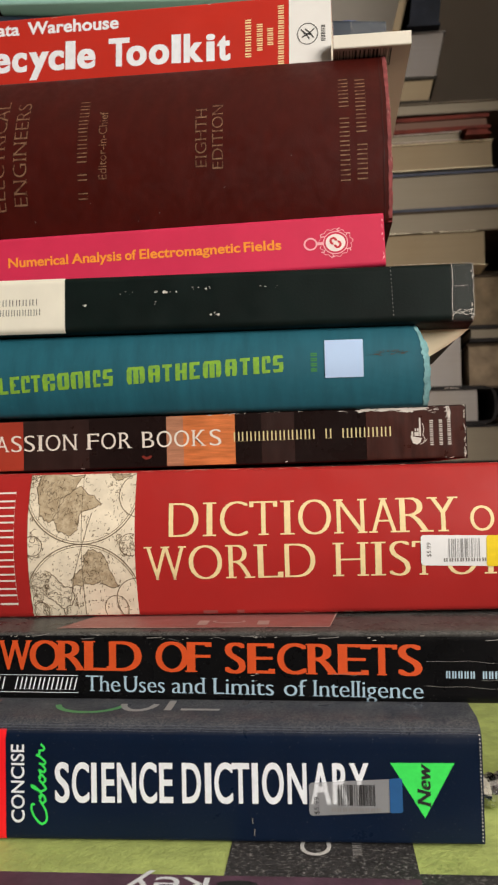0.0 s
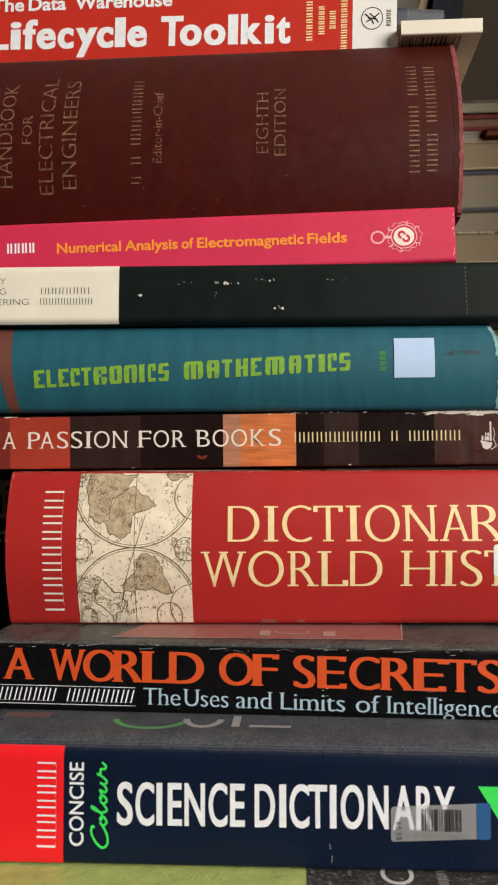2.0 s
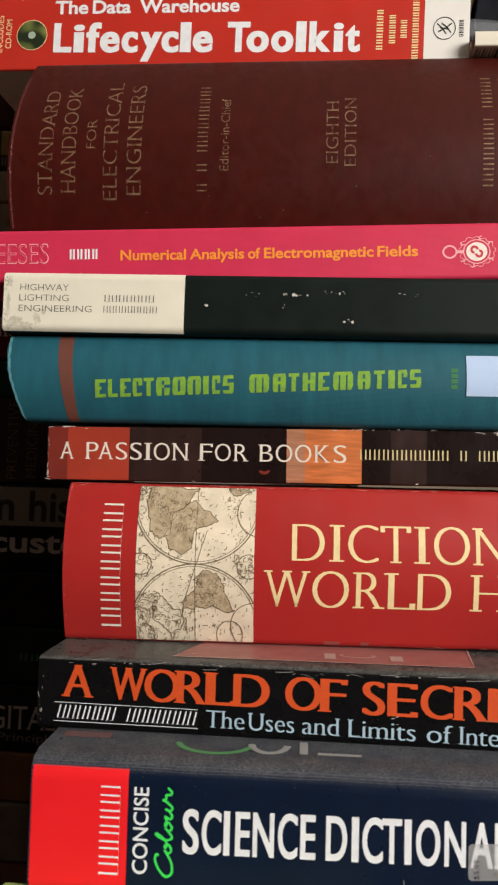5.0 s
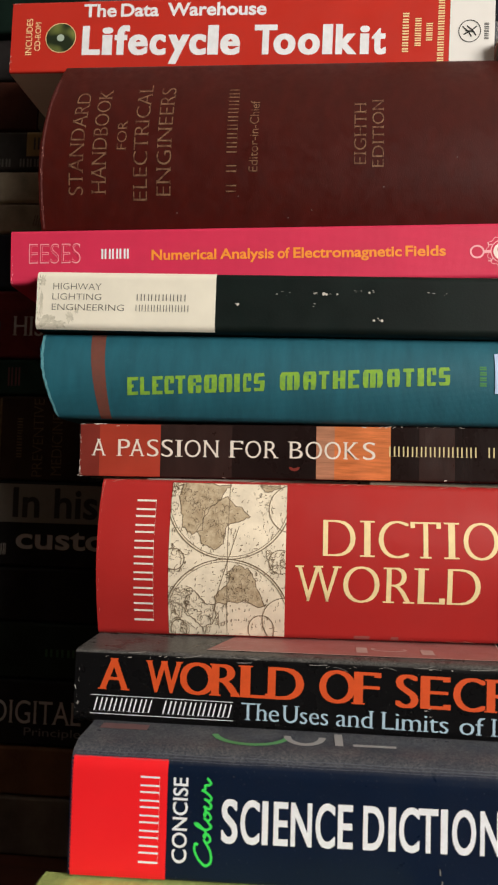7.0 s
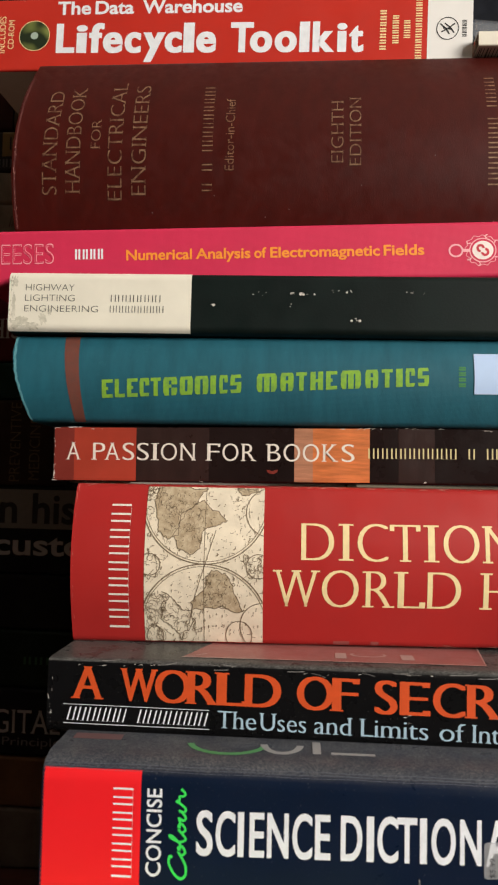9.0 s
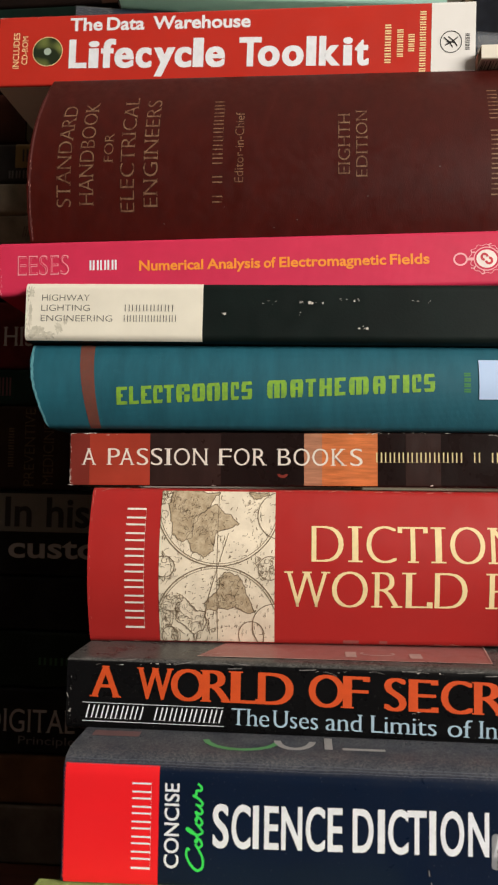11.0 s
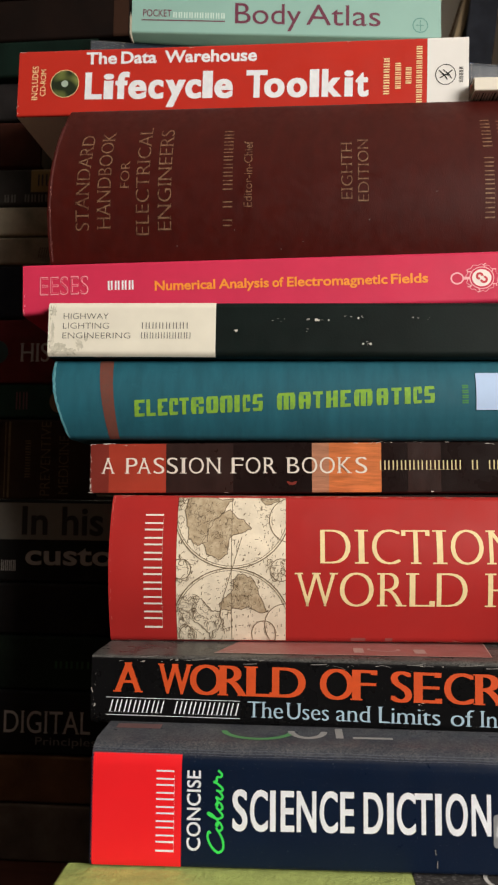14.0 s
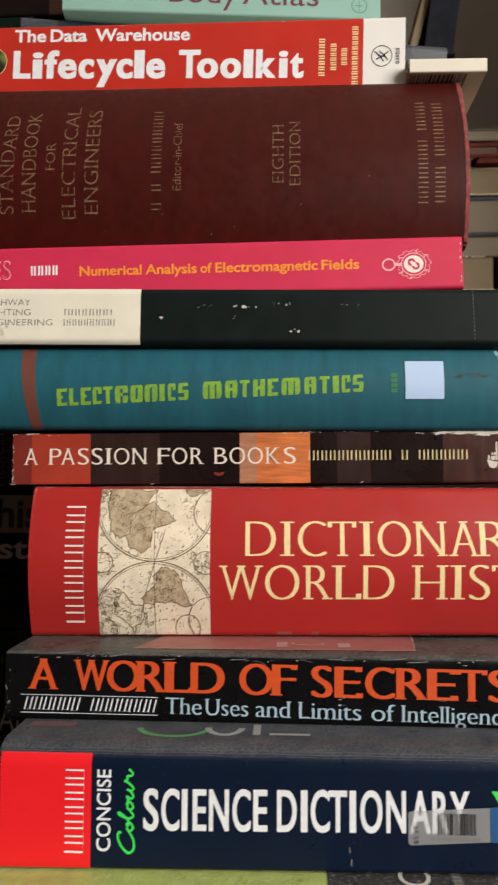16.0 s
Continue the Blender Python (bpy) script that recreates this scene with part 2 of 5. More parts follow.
        for row, flip in ((rows[0], False), (rows[-1], True)):
            # the cut edge of the boards, as strips between the outer and the inner line
            o, inn = row[:n], row[n:][::-1]
            a = b2 = 0
            while a < n - 1 or b2 < len(inn) - 1:
                ra, rb = a / (n - 1), b2 / (len(inn) - 1)
                if b2 == len(inn) - 1 or (a < n - 1 and (o[a + 1].co - inn[b2].co).length <= (inn[b2 + 1].co - o[a].co).length):
                    tri = (o[a], o[a + 1], inn[b2]); a += 1
                else:
                    tri = (o[a], inn[b2 + 1], inn[b2]); b2 += 1
                try:
                    bm.faces.new(tri)
                except ValueError:
                    pass
        bmesh.ops.recalc_face_normals(bm, faces=bm.faces)
        part("cover", bm, [spine, top, bottom], self.ob)

    def patch(self, name, u0, u1, v0, v1, mat, off=0.00012, label="", jag=0.0, parent=None):
        """A coloured field of the spine."""
        bm = bmesh.new()
        nu, nv = 12, max(4, int(44 * (v1 - v0) / self.h) + 1)
        grid = [[bm.verts.new(self.on(u0 + (u1 - u0) * i / nu + (jag * noise.fractal(Vector((i * 3.1 + u0 * 50, (v0 + (v1 - v0) * j / nv) * 420, 0)), 0.7, 2.0, 4) if i in (0, nu) else 0), v0 + (v1 - v0) * j / nv, off))
                 for j in range(nv + 1)] for i in range(nu + 1)]
        for i in range(nu):
            for j in range(nv):
                bm.faces.new((grid[i][j], grid[i + 1][j], grid[i + 1][j + 1], grid[i][j + 1]))
        return part(name, bm, mat, parent or self.ob, label)

    def lay(self, name, bm, mat, off=0.0002, label="", parent=None):
        """Lays a flat drawing, x along the spine and y up it in metres, onto the spine; z of the drawing keeps layers apart."""
        lo, hi = min(v.co.y for v in bm.verts), max(v.co.y for v in bm.verts)
        step = 0.003
        cuts = [k * step for k in range(int(lo / step), int(hi / step) + 1)] if self.bulge or self.lean else []
        cuts += [q for k in range(1, 6) for q in (self.r_low * k / 5, self.h - self.r * k / 5)]
        for q in cuts:
            if lo < q < hi:
                bmesh.ops.bisect_plane(bm, geom=bm.verts[:] + bm.edges[:] + bm.faces[:], plane_co=(0, q, 0), plane_no=(0, 1, 0))
        for v in bm.verts:
            v.co = self.on(v.co.x, v.co.y, off + v.co.z)
        return part(name, bm, mat, parent or self.ob, label)


# ---- lettering ----
LAYER = 4e-6


def glyphs(body, bold=0.0):
    """The built-in font's letters as a flat mesh, with its capitals' height."""
    def raw(s):
        cu = bpy.data.curves.new("lettering", "FONT")
        cu.body, cu.size, cu.offset, cu.resolution_u = s, 1.0, bold, 5
        ob = bpy.data.objects.new("lettering", cu)
        scene.collection.objects.link(ob)
        bpy.context.view_layer.update()
        me = bpy.data.meshes.new_from_object(ob.evaluated_get(bpy.context.evaluated_depsgraph_get()))
        bpy.data.objects.remove(ob)
        bpy.data.curves.remove(cu)
        b = bmesh.new()
        b.from_mesh(me)
        bpy.data.meshes.remove(me)
        return b
    h = raw("H")
    lo, hi = min(v.co.y for v in h.verts), max(v.co.y for v in h.verts)
    h.free()
    b = raw(body)
    bmesh.ops.remove_doubles(b, verts=b.verts, dist=1e-5)
    return b, lo, hi - lo


def rect(bm, x0, x1, y0, y1, z=0.0, slant=0.0):
    vs = [bm.verts.new((x + slant * y, y, z)) for x, y in ((x0, y0), (x1, y0), (x1, y1), (x0, y1))]
    return bm.faces.new(vs)


def lettering(body, w, h, bold=0.0, serif=0.0, smear=0.0, slant=0.0):
    """A line of text, w wide with capitals h high, its baseline on y = 0. serif: the reach of the serifs, smear: the added
    width of the upright strokes, both in capitals' heights."""
    b, lo, cap = glyphs(body, bold)
    for v in b.verts:
        v.co = Vector((v.co.x / cap, (v.co.y - lo) / cap, 0))
    feet = []
    if serif:
        for e in b.edges:
            if not e.is_boundary:
                continue
            p, q = e.verts[0].co, e.verts[1].co
            dx, dy, m = abs(p.x - q.x), abs(p.y - q.y), (p + q) / 2
            if dy < 2e-3 and 0.04 < dx < 0.3 and (m.y < 0.02 or m.y > 0.70) and (m.y > 0.97 or m.y < 0.02 or 0.70 < m.y < 0.78):
                s = -1 if m.y > 0.5 else 1
                feet.append((m.x - dx / 2 - serif, m.x + dx / 2 + serif + smear, m.y, m.y + s * 0.045))
            elif body in "EFLTZ" and dx < 2e-3 and 0.03 < dy < 0.2 and (m.y < 0.13 or 0.88 < m.y):
                s = -1 if m.y > 0.5 else 1
                edge = 1.0 if m.y > 0.5 else 0.0
                feet.append((m.x - 0.03, m.x + 0.03 + smear, edge, edge + s * (dy + serif * 1.2)))
    out = bmesh.new()
    copies = 9 if smear else 1
    for k in range(copies):
        made = {v: out.verts.new((v.co.x + smear * k / 8, v.co.y, k * 0.5)) for v in b.verts}
        for f in b.faces:
            out.faces.new([made[v] for v in f.verts])
    b.free()
    for i, (x0, x1, y0, y1) in enumerate(feet):
        rect(out, x0, x1, min(y0, y1), max(y0, y1), 5 + i % 3)
    xs = [v.co.x for v in out.verts]
    x0, x1 = min(xs), max(xs)
    for v in out.verts:
        v.co = Vector(((v.co.x - x0) / (x1 - x0) * w + slant * v.co.y * h, v.co.y * h, v.co.z * LAYER))
    return out


def bar_word(n, w, h, fill=0.5, slant=0.0):
    """One word of n letters as plain upright bars, two for each letter, on a hairline."""
    bm = bmesh.new()
    p, ys, made = w / n, (0, h * 0.008, h), {}

    def vert(x, y):
        key = (round(x, 7), round(y, 7))
        if key not in made:
            made[key] = bm.verts.new((x + slant * y, y, 0))
        return made[key]

    def cell(x0, x1, y0, y1):
        bm.faces.new((vert(x0, y0), vert(x1, y0), vert(x1, y1), vert(x0, y1)))
    # two thin uprights for each letter, the second one a little shorter now and then
    edges = []
    for k in range(n):
        t = p * fill * 0.5
        edges += [((k + 0.12) * p, (k + 0.12) * p + t), ((k + 0.80) * p - t, (k + 0.80) * p)]
    for k, (x0, x1) in enumerate(edges):
        cell(x0, x1, ys[0], ys[1])
        cell(x0, x1, ys[1], ys[2])
        if k + 1 < len(edges):
            cell(x1, edges[k + 1][0], ys[0], ys[1])
    return bm


def bars(words, w, h, fill=0.45, slant=0.0):
    """A line of such words: (where it starts, the word) for each."""
    n, k, out = sum(words) + len(words) - 1, 0, []
    for c in words:
        out.append((k * w / n, bar_word(c, c * w / n, h, fill, slant)))
        k += c + 1
    return out


def turned(bm, w):
    """Turns a drawing to read upwards; its foot comes to lie at x = w."""
    for v in bm.verts:
        v.co = Vector((w - v.co.y, v.co.x, v.co.z))
    return bm


def moved(bm, u, v):
    for p in bm.verts:
        p.co += Vector((u, v, 0))
    return bm


def joined(parts):
    """One drawing out of several."""
    out = bmesh.new()
    for bm in parts:
        made = {v: out.verts.new(v.co) for v in bm.verts}
        for f in bm.faces:
            out.faces.new([made[v] for v in f.verts])
        bm.free()
    return out


def label_shape(x0, x1, y0, y1, r, slope=0.0):
    """A flat label with rounded corners."""
    bm = bmesh.new()
    rim = []
    for cx, cy, a0 in ((x1 - r, y1 - r, 0), (x0 + r, y1 - r, 90), (x0 + r, y0 + r, 180), (x1 - r, y0 + r, 270)):
        for k in range(5):
            a = radians(a0 + 22.5 * k)
            x = cx + r * math.cos(a)
            rim.append(bm.verts.new((x, cy + r * math.sin(a) + slope * (x - x0), 0)))
    bm.faces.new(rim)
    return bm


def ring(bm, cx, cy, rx, ry, width, a0=0, a1=360, n=48, z=0.0):
    prev = None
    for i in range(n + 1):
        a = radians(a0 + (a1 - a0) * i / n)
        pair = [bm.verts.new((cx + (rx + o) * math.cos(a), cy + (ry + o) * math.sin(a), z)) for o in (-width / 2, width / 2)]
        if prev:
            bm.faces.new((prev[0], prev[1], pair[1], pair[0]))
        prev = pair


def disc(bm, cx, cy, rx, ry, n=36, z=0.0, wobble=0.0, seed=0):
    rim = []
    for i in range(n):
        a = 2 * math.pi * i / n
        k = 1 + wobble * noise.fractal(Vector((math.cos(a) * 2.2 + seed, math.sin(a) * 2.2, seed * 0.7)), 0.6, 2.2, 6)
        rim.append(bm.verts.new((cx + rx * k * math.cos(a), cy + ry * k * math.sin(a), z)))
    mid = bm.verts.new((cx, cy, z))
    for i in range(n):
        bm.faces.new((mid, rim[i], rim[(i + 1) % n]))
    return [r.co.copy() for r in rim]


def stroke(bm, pts, width, z=0.0, closed=False):
    """A line of even width through the points."""
    pts = [Vector((p[0], p[1], 0)) for p in pts]
    n = len(pts)
    prev = None
    rng = range(n + 1) if closed else range(n)
    for i in rng:
        a, c = pts[(i - 1) % n] if closed or i else pts[0], pts[(i + 1) % n] if closed or i < n - 1 else pts[-1]
        d = (c - a).normalized()
        s = Vector((-d.y, d.x, 0)) * width / 2
        p = pts[i % n]
        pair = [bm.verts.new((*(p - s).xy, z)), bm.verts.new((*(p + s).xy, z))]
        if prev:
            bm.faces.new((prev[0], prev[1], pair[1], pair[0]))
        prev = pair


def barcode(bm, x0, x1, y0, y1, seed=3, z=0.0):
    rnd = random.Random(seed)
    x = x0
    while x < x1:
        w = (x1 - x0) * rnd.choice((0.012, 0.012, 0.024, 0.036))
        rect(bm, x, min(x1, x + w), y0, y1, z)
        x += w + (x1 - x0) * rnd.choice((0.014, 0.03, 0.045))


def on_top(book, name, bm, mat, label="", off=0.00015, under=False):
    """Lays a flat drawing, x along the spine and y from it, onto the upper (or under the lower) cover."""
    for v in bm.verts:
        v.co = Vector((v.co.x, v.co.y, -off - v.co.z if under else book.h + off + v.co.z + book.sag(v.co.x, book.h)))
    return part(name, bm, mat, book.ob, label, smooth=0)


def script_word(w, h):
    """The hand-written word Colour as one brush line, w long with its capital h high."""
    p = ((0.22, 0.80), (0.235, 0.95), (0.16, 1.0), (0.06, 0.75), (0.0, 0.35), (0.04, 0.03), (0.14, 0.05), (0.23, 0.28),
         (0.29, 0.48), (0.25, 0.30), (0.285, 0.08), (0.35, 0.25), (0.335, 0.47), (0.31, 0.42), (0.37, 0.36), (0.45, 0.75), (0.47, 0.98), (0.44, 0.90),
         (0.40, 0.40), (0.43, 0.06), (0.49, 0.25), (0.54, 0.48), (0.505, 0.28), (0.54, 0.08), (0.60, 0.28), (0.58, 0.48), (0.56, 0.42), (0.63, 0.40),
         (0.665, 0.48), (0.64, 0.20), (0.675, 0.08), (0.73, 0.28), (0.75, 0.48), (0.735, 0.20), (0.77, 0.08), (0.83, 0.40), (0.85, 0.62), (0.865, 0.46),
         (0.91, 0.44), (0.915, 0.20), (0.95, 0.14), (1.0, 0.40))
    fine = []
    for i in range(len(p) - 1):
        a, b, c, d = (Vector(p[min(max(j, 0), len(p) - 1)]) for j in (i - 1, i, i + 1, i + 2))
        for k in range(6):
            s = k / 6
            q = 0.5 * (2 * b + (c - a) * s + (2 * a - 5 * b + 4 * c - d) * s * s + (3 * b - a - 3 * c + d) * s ** 3)
            fine.append((q.x * w, q.y * h))
    bm = bmesh.new()
    stroke(bm, fine, 0.00075)
    for i, v in enumerate(bm.verts):
        v.co.z = i * LAYER * 0.06
    return bm


# heavy block letters, row by row from the top
BLOCKS = {"E": "### #.. ##. #.. ###", "L": "#.. #.. #.. #.. ###", "C": "### #.# #.. #.. ###", "T": "### .#. .#. .#. .#.", "R": "### #.# ##. #.# #.#",
          "O": "### #.# #.# #.# ###", "N": "### #.# #.# #.# #.#", "I": "# # # # #", "S": "### #.. ### ..# ###", "A": "### #.# ### #.# #.#",
          "H": "#.# #.# ### #.# #.#", "M": "##### #.#.# #.#.# #.#.# #.#.#"}


def block_letter(ch, w, h):
    """One heavy stamped capital, w wide and h high, its outer corners cut."""
    bm = bmesh.new()
    rows = BLOCKS[ch].split()
    cols = {1: (1.0,), 3: (0.41, 0.18, 0.41), 5: (0.28, 0.08, 0.28, 0.08, 0.28)}[len(rows[0])]
    if ch == "T":
        cols = (0.29, 0.42, 0.29)
    xs, ys = [0.0], [1.0]
    for x in cols:
        xs.append(xs[-1] + x)
    for y in (0.19, 0.225, 0.17, 0.225, 0.19):
        ys.append(ys[-1] - y)
    made = {}

    def vert(i, j):
        if (i, j) not in made:
            x, y = xs[i] * w, ys[j] * h
            if ch in "OCSNMRA" and i in (0, len(cols)) and j in (0, 5):
                x += 0.09 * w if i == 0 else -0.09 * w
            made[i, j] = bm.verts.new((x, y, 0))
        return made[i, j]
    for j, row in enumerate(rows):
        for i, on in enumerate(row):
            if on == "#":
                bm.faces.new((vert(i, j + 1), vert(i + 1, j + 1), vert(i + 1, j), vert(i, j)))
    return bm



# ---- book materials ----
black_film = surface("black_jacket", (0.005, 0.005, 0.0055), 0.3, 0.2, 40, dust=0.6, scuff=0.05, spec=0.13)
navy_film = surface("navy_laminate", (0.0042, 0.0105, 0.028), 0.34, 0.12, 30, dust=0.5, spec=0.18)
red_jacket = surface("red_jacket", (0.40, 0.022, 0.02), 0.4, 0.06, 30, bump=0.05, spec=0.35)
maroon_cloth = surface("maroon_cloth", (0.050, 0.0054, 0.0034), 0.44, 0.16, 110, (1.6, 1, 0.7), bump=0.22, grain=1500, spec=0.2)
teal_cloth = surface("teal_cloth", (0.013, 0.102, 0.142), 0.6, 0.15, 60, (3, 1, 0.6), weave=True, spec=0.3, scuff=0.10, scuff_colour=(0.05, 0.22, 0.27), scuff_from=0.6)
dark_green = surface("black_green_cloth", (0.004, 0.009, 0.008), 0.5, 0.25, 50, spec=0.17)
pink_cloth = surface("pink_paper_board", (0.60, 0.026, 0.080), 0.55, 0.06, 50, spec=0.3, weave=True)
scarlet = surface("scarlet_laminate", (0.51, 0.030, 0.018), 0.4, 0.05, 40, bump=0.04, spec=0.3)
brown_film = surface("dark_brown_laminate", (0.012, 0.0065, 0.006), 0.3, 0.3, 26, scuff=0.08, spec=0.2)
mint = surface("mint_paper", (0.24, 0.42, 0.37), 0.5, 0.04, 30, bump=0.05)
lime = surface("lime_cover", (0.38, 0.46, 0.13), 0.6, 0.22, 110, bump=1.6, grain=380, scuff=0.12, scuff_colour=(0.34, 0.38, 0.16), dust=0.12)
cream_paper = surface("cream_paper", (0.72, 0.68, 0.58), 0.6, 0.05, 30)
grey_card = surface("grey_card", (0.52, 0.43, 0.38), 0.6, 0.05, 30)
tan_paper = surface("tan_paper", (0.86, 0.76, 0.55), 0.7, 0.08, 30)
navy_cloth = surface("navy_cloth", (0.012, 0.021, 0.036), 0.4, 0.2, 40)
white_pages = paper_edges("white_pages", (0.78, 0.74, 0.64))
cream_pages = paper_edges("cream_pages", (0.66, 0.58, 0.44))
white_ink, cream_ink = ink("white_print", (0.82, 0.85, 0.89)), ink("cream_print", (0.86, 0.70, 0.37))
orange_ink, pale_blue_ink = ink("orange_print", (0.66, 0.085, 0.018)), ink("pale_blue_print", (0.40, 0.56, 0.68))
black_ink, red_ink = ink("black_print", (0.02, 0.02, 0.02)), ink("red_print", (0.80, 0.02, 0.022))
gold_ink = ink("faded_gold_stamping", (0.32, 0.205, 0.12), 0.36, 0.85, (0.075, 0.018, 0.012), metal=0.35)
worn_gold = ink("worn_gold_stamping", (0.33, 0.205, 0.12), 0.34, 0.92, (0.075, 0.018, 0.012), metal=0.4, spec=0.6)
amber_ink = ink("amber_print", (0.88, 0.31, 0.035))
lime_ink = ink("lime_print", (0.24, 0.46, 0.035), 0.55, 0.35, (0.02, 0.12, 0.10))
bright_green = ink("bright_green_print", (0.05, 0.76, 0.11))
plum_ink = ink("plum_print", (0.14, 0.03, 0.06))
pale_pink = ink("pale_pink_print", (0.85, 0.42, 0.46))
scratch = ink("white_wear", (0.62, 0.58, 0.53), 0.8)
scratch_dim = ink("grey_wear", (0.22, 0.21, 0.20), 0.8)


# ---- the stack ----
STACK = "books of the main stack"


def stacked(name, at, size, spine, pages, label, **more):
    return Book(name, at, size, spine, pages, label, group=STACK, **more)


def put(book, name, bm, u, v, mat, up=0.0, off=0.00022, label=""):
    """A drawing at (u, v) of the spine; up: the width that it takes when it reads upwards."""
    if isinstance(bm, list):
        for start, word in bm:
            if up:
                put(book, name, word, u, v + start, mat, up, off, label)
            else:
                put(book, name, word, u + start, v, mat, 0.0, off, label)
        return None
    if up:
        turned(bm, up)
    return book.lay(name, moved(bm, u, v), mat, off, label)


def words(book, name, line, v, h, mat, slope=0.0, off=0.00022, **style):
    """A line of words, each with where it starts and ends along the spine; slope: degrees by which the line rises."""
    k = math.tan(radians(slope))
    for word, u0, u1 in line:
        bm = lettering(word, u1 - u0, h, **style)
        for p in bm.verts:
            p.co.y += k * (p.co.x + u0 - line[0][1])
        put(book, name, bm, u0, v, mat, off=off)


def spelled(book, name, line, v, h, mat, slope=0.0, off=0.00022, **style):
    """Words set letter by letter: each with the start and end of every letter along the spine."""
    k, first = math.tan(radians(slope)), line[0][1][0]
    for word, ends in line:
        letters = []
        for i, ch in enumerate(word):
            u0, u1 = ends[2 * i], ends[2 * i + 1]
            bm = moved(block_letter(ch, u1 - u0, h) if style.get("block") else lettering(ch, u1 - u0, h, **style), u0, 0)
            for p in bm.verts:
                p.co.y += k * (p.co.x - first)
                p.co.z += (i % 2) * 8 * LAYER
            letters.append(bm)
        put(book, name, joined(letters), 0, v, mat, off=off)


def wear(book, name, spots, mat, seed, long=0.004, wide=0.0004, off=0.0003):
    """Short uneven strokes, for scratches and one painted edge highlight, round the given places of the spine."""
    rnd = random.Random(seed)
    bm = bmesh.new()
    for u, v, n, du, dv in spots:
        for _ in range(n):
            x, y = u + rnd.uniform(-du, du), v + rnd.uniform(-dv, dv)
            a = rnd.gauss(0, 0.18) + (math.pi / 2 if dv > 2 * du else 0)
            l, w = rnd.uniform(0.15, 1) ** 1.5 * long, wide * rnd.uniform(0.25, 1)
            d, s = Vector((math.cos(a), math.sin(a), 0)), Vector((-math.sin(a), math.cos(a), 0))
            ring_pts = [(-0.5, 0), (-0.2, rnd.uniform(0.2, 0.5)), (0.15, rnd.uniform(0.2, 0.5)), (0.5, 0.1), (0.2, -rnd.uniform(0.2, 0.5)), (-0.25, -rnd.uniform(0.2, 0.5))]
            vs = []
            for p, q in ring_pts:
                co = Vector((x, y, LAYER * 3)) + d * (p * l) + s * (q * w)
                co.y = min(book.h - 0.0001, max(0.0001, co.y))
                vs.append(bm.verts.new(co))
            bm.faces.new(vs)
    return tagged(book.lay(name, bm, mat, off), kind="stuff")


# lime green book at the foot
green = stacked("book", (-0.148, 0.19, 0.7495), (0.30, 0.27, 0.0728), lime, white_pages, "large lime green book with dark panel under the stack", tilt=0.75, start=0.0065)
# the cover's edge is cut back behind this corner, in place of shadow there
bm = bmesh.new(); add_box(bm, -0.0028, 0.0200, 0.0006, 0.0765, 0.0002, 0.07275, 0, 0.0012)
part("cover_lit_corner", bm, lime, green.ob, "lime green corner of the cover, ending where shade begins")
dark_sleeve = surface("grey_speckled_panel", (0.028, 0.026, 0.027), 0.55, 0.4, 160, dust=0.08, scuff=0.9, scuff_colour=(0.30, 0.29, 0.28), scuff_scale=1050, scuff_from=0.545, grain=700, bump=0.9)
plum_panel = surface("plum_panel", (0.10, 0.045, 0.075), 0.6, 0.4, 60, bump=0.4)
bm = bmesh.new(); rect(bm, 0.116, 0.176, 0.0522, 0.18)
on_top(green, "panel", bm, dark_sleeve, "speckled dark grey printed panel")
bm = bmesh.new(); rect(bm, 0.176, 0.298, 0.003, 0.0555)
on_top(green, "panel", bm, dark_sleeve, "speckled dark grey printed panel")
bm = bmesh.new(); rect(bm, 0.003, 0.176, 0.003, 0.0522)
on_top(green, "panel", bm, plum_panel, "plum printed panel along the edge")
bm = lettering("key", 0.026, 0.011)
for v in bm.verts:
    v.co = Vector((0.112 - v.co.x, 0.0505 - v.co.y, v.co.z))
on_top(green, "title", bm, white_ink, off=0.0003)
bm = turned(lettering("Ci", 0.014, 0.010), 0.010)
on_top(green, "title", moved(bm, 0.139, 0.0655), ink("grey_print", (0.70, 0.69, 0.67)), off=0.0003)
bm = turned(bar_word(8, 0.02, 0.003), 0.003)
on_top(green, "author_line", moved(bm, 0.156, 0.066), ink("dim_print", (0.32, 0.31, 0.30)), off=0.0003)
bm = bmesh.new(); disc(bm, 0.121, 0.047, 0.006, 0.0022, wobble=0.2, seed=4)
on_top(green, "stain", bm, black_ink, off=0.0003)

# navy dictionary
sd = stacked("book", (-0.1425, 0.262, 0.825), (0.1925, 0.13, 0.0388), navy_film, white_pages, "navy blue paperback dictionary with red panel and dusty spine", round_edge=0.0075, round_low=0.0015, tilt=0.3, inset=0.001, drop=0.0022)
red_panel = surface("bright_red_print", (0.86, 0.016, 0.022), 0.4, 0.03, 30, bump=0.03, spec=0.3)
sd.patch("panel", 0.0008, 0.0315, 0.0004, 0.0355, red_panel, 0.0003, label="bright red printed panel")
put(sd, "publisher_mark", bars((6,), 0.0281, 0.0062, 0.24), 0.0225, 0.0034, white_ink, up=0.0065, off=0.0004)
put(sd, "title", lettering("CONCISE", 0.0262, 0.0047, 0.012), 0.0334, 0.0045, white_ink, up=0.0047)
put(sd, "title", script_word(0.0268, 0.0054), 0.0400, 0.0043, bright_green, up=0.0060)
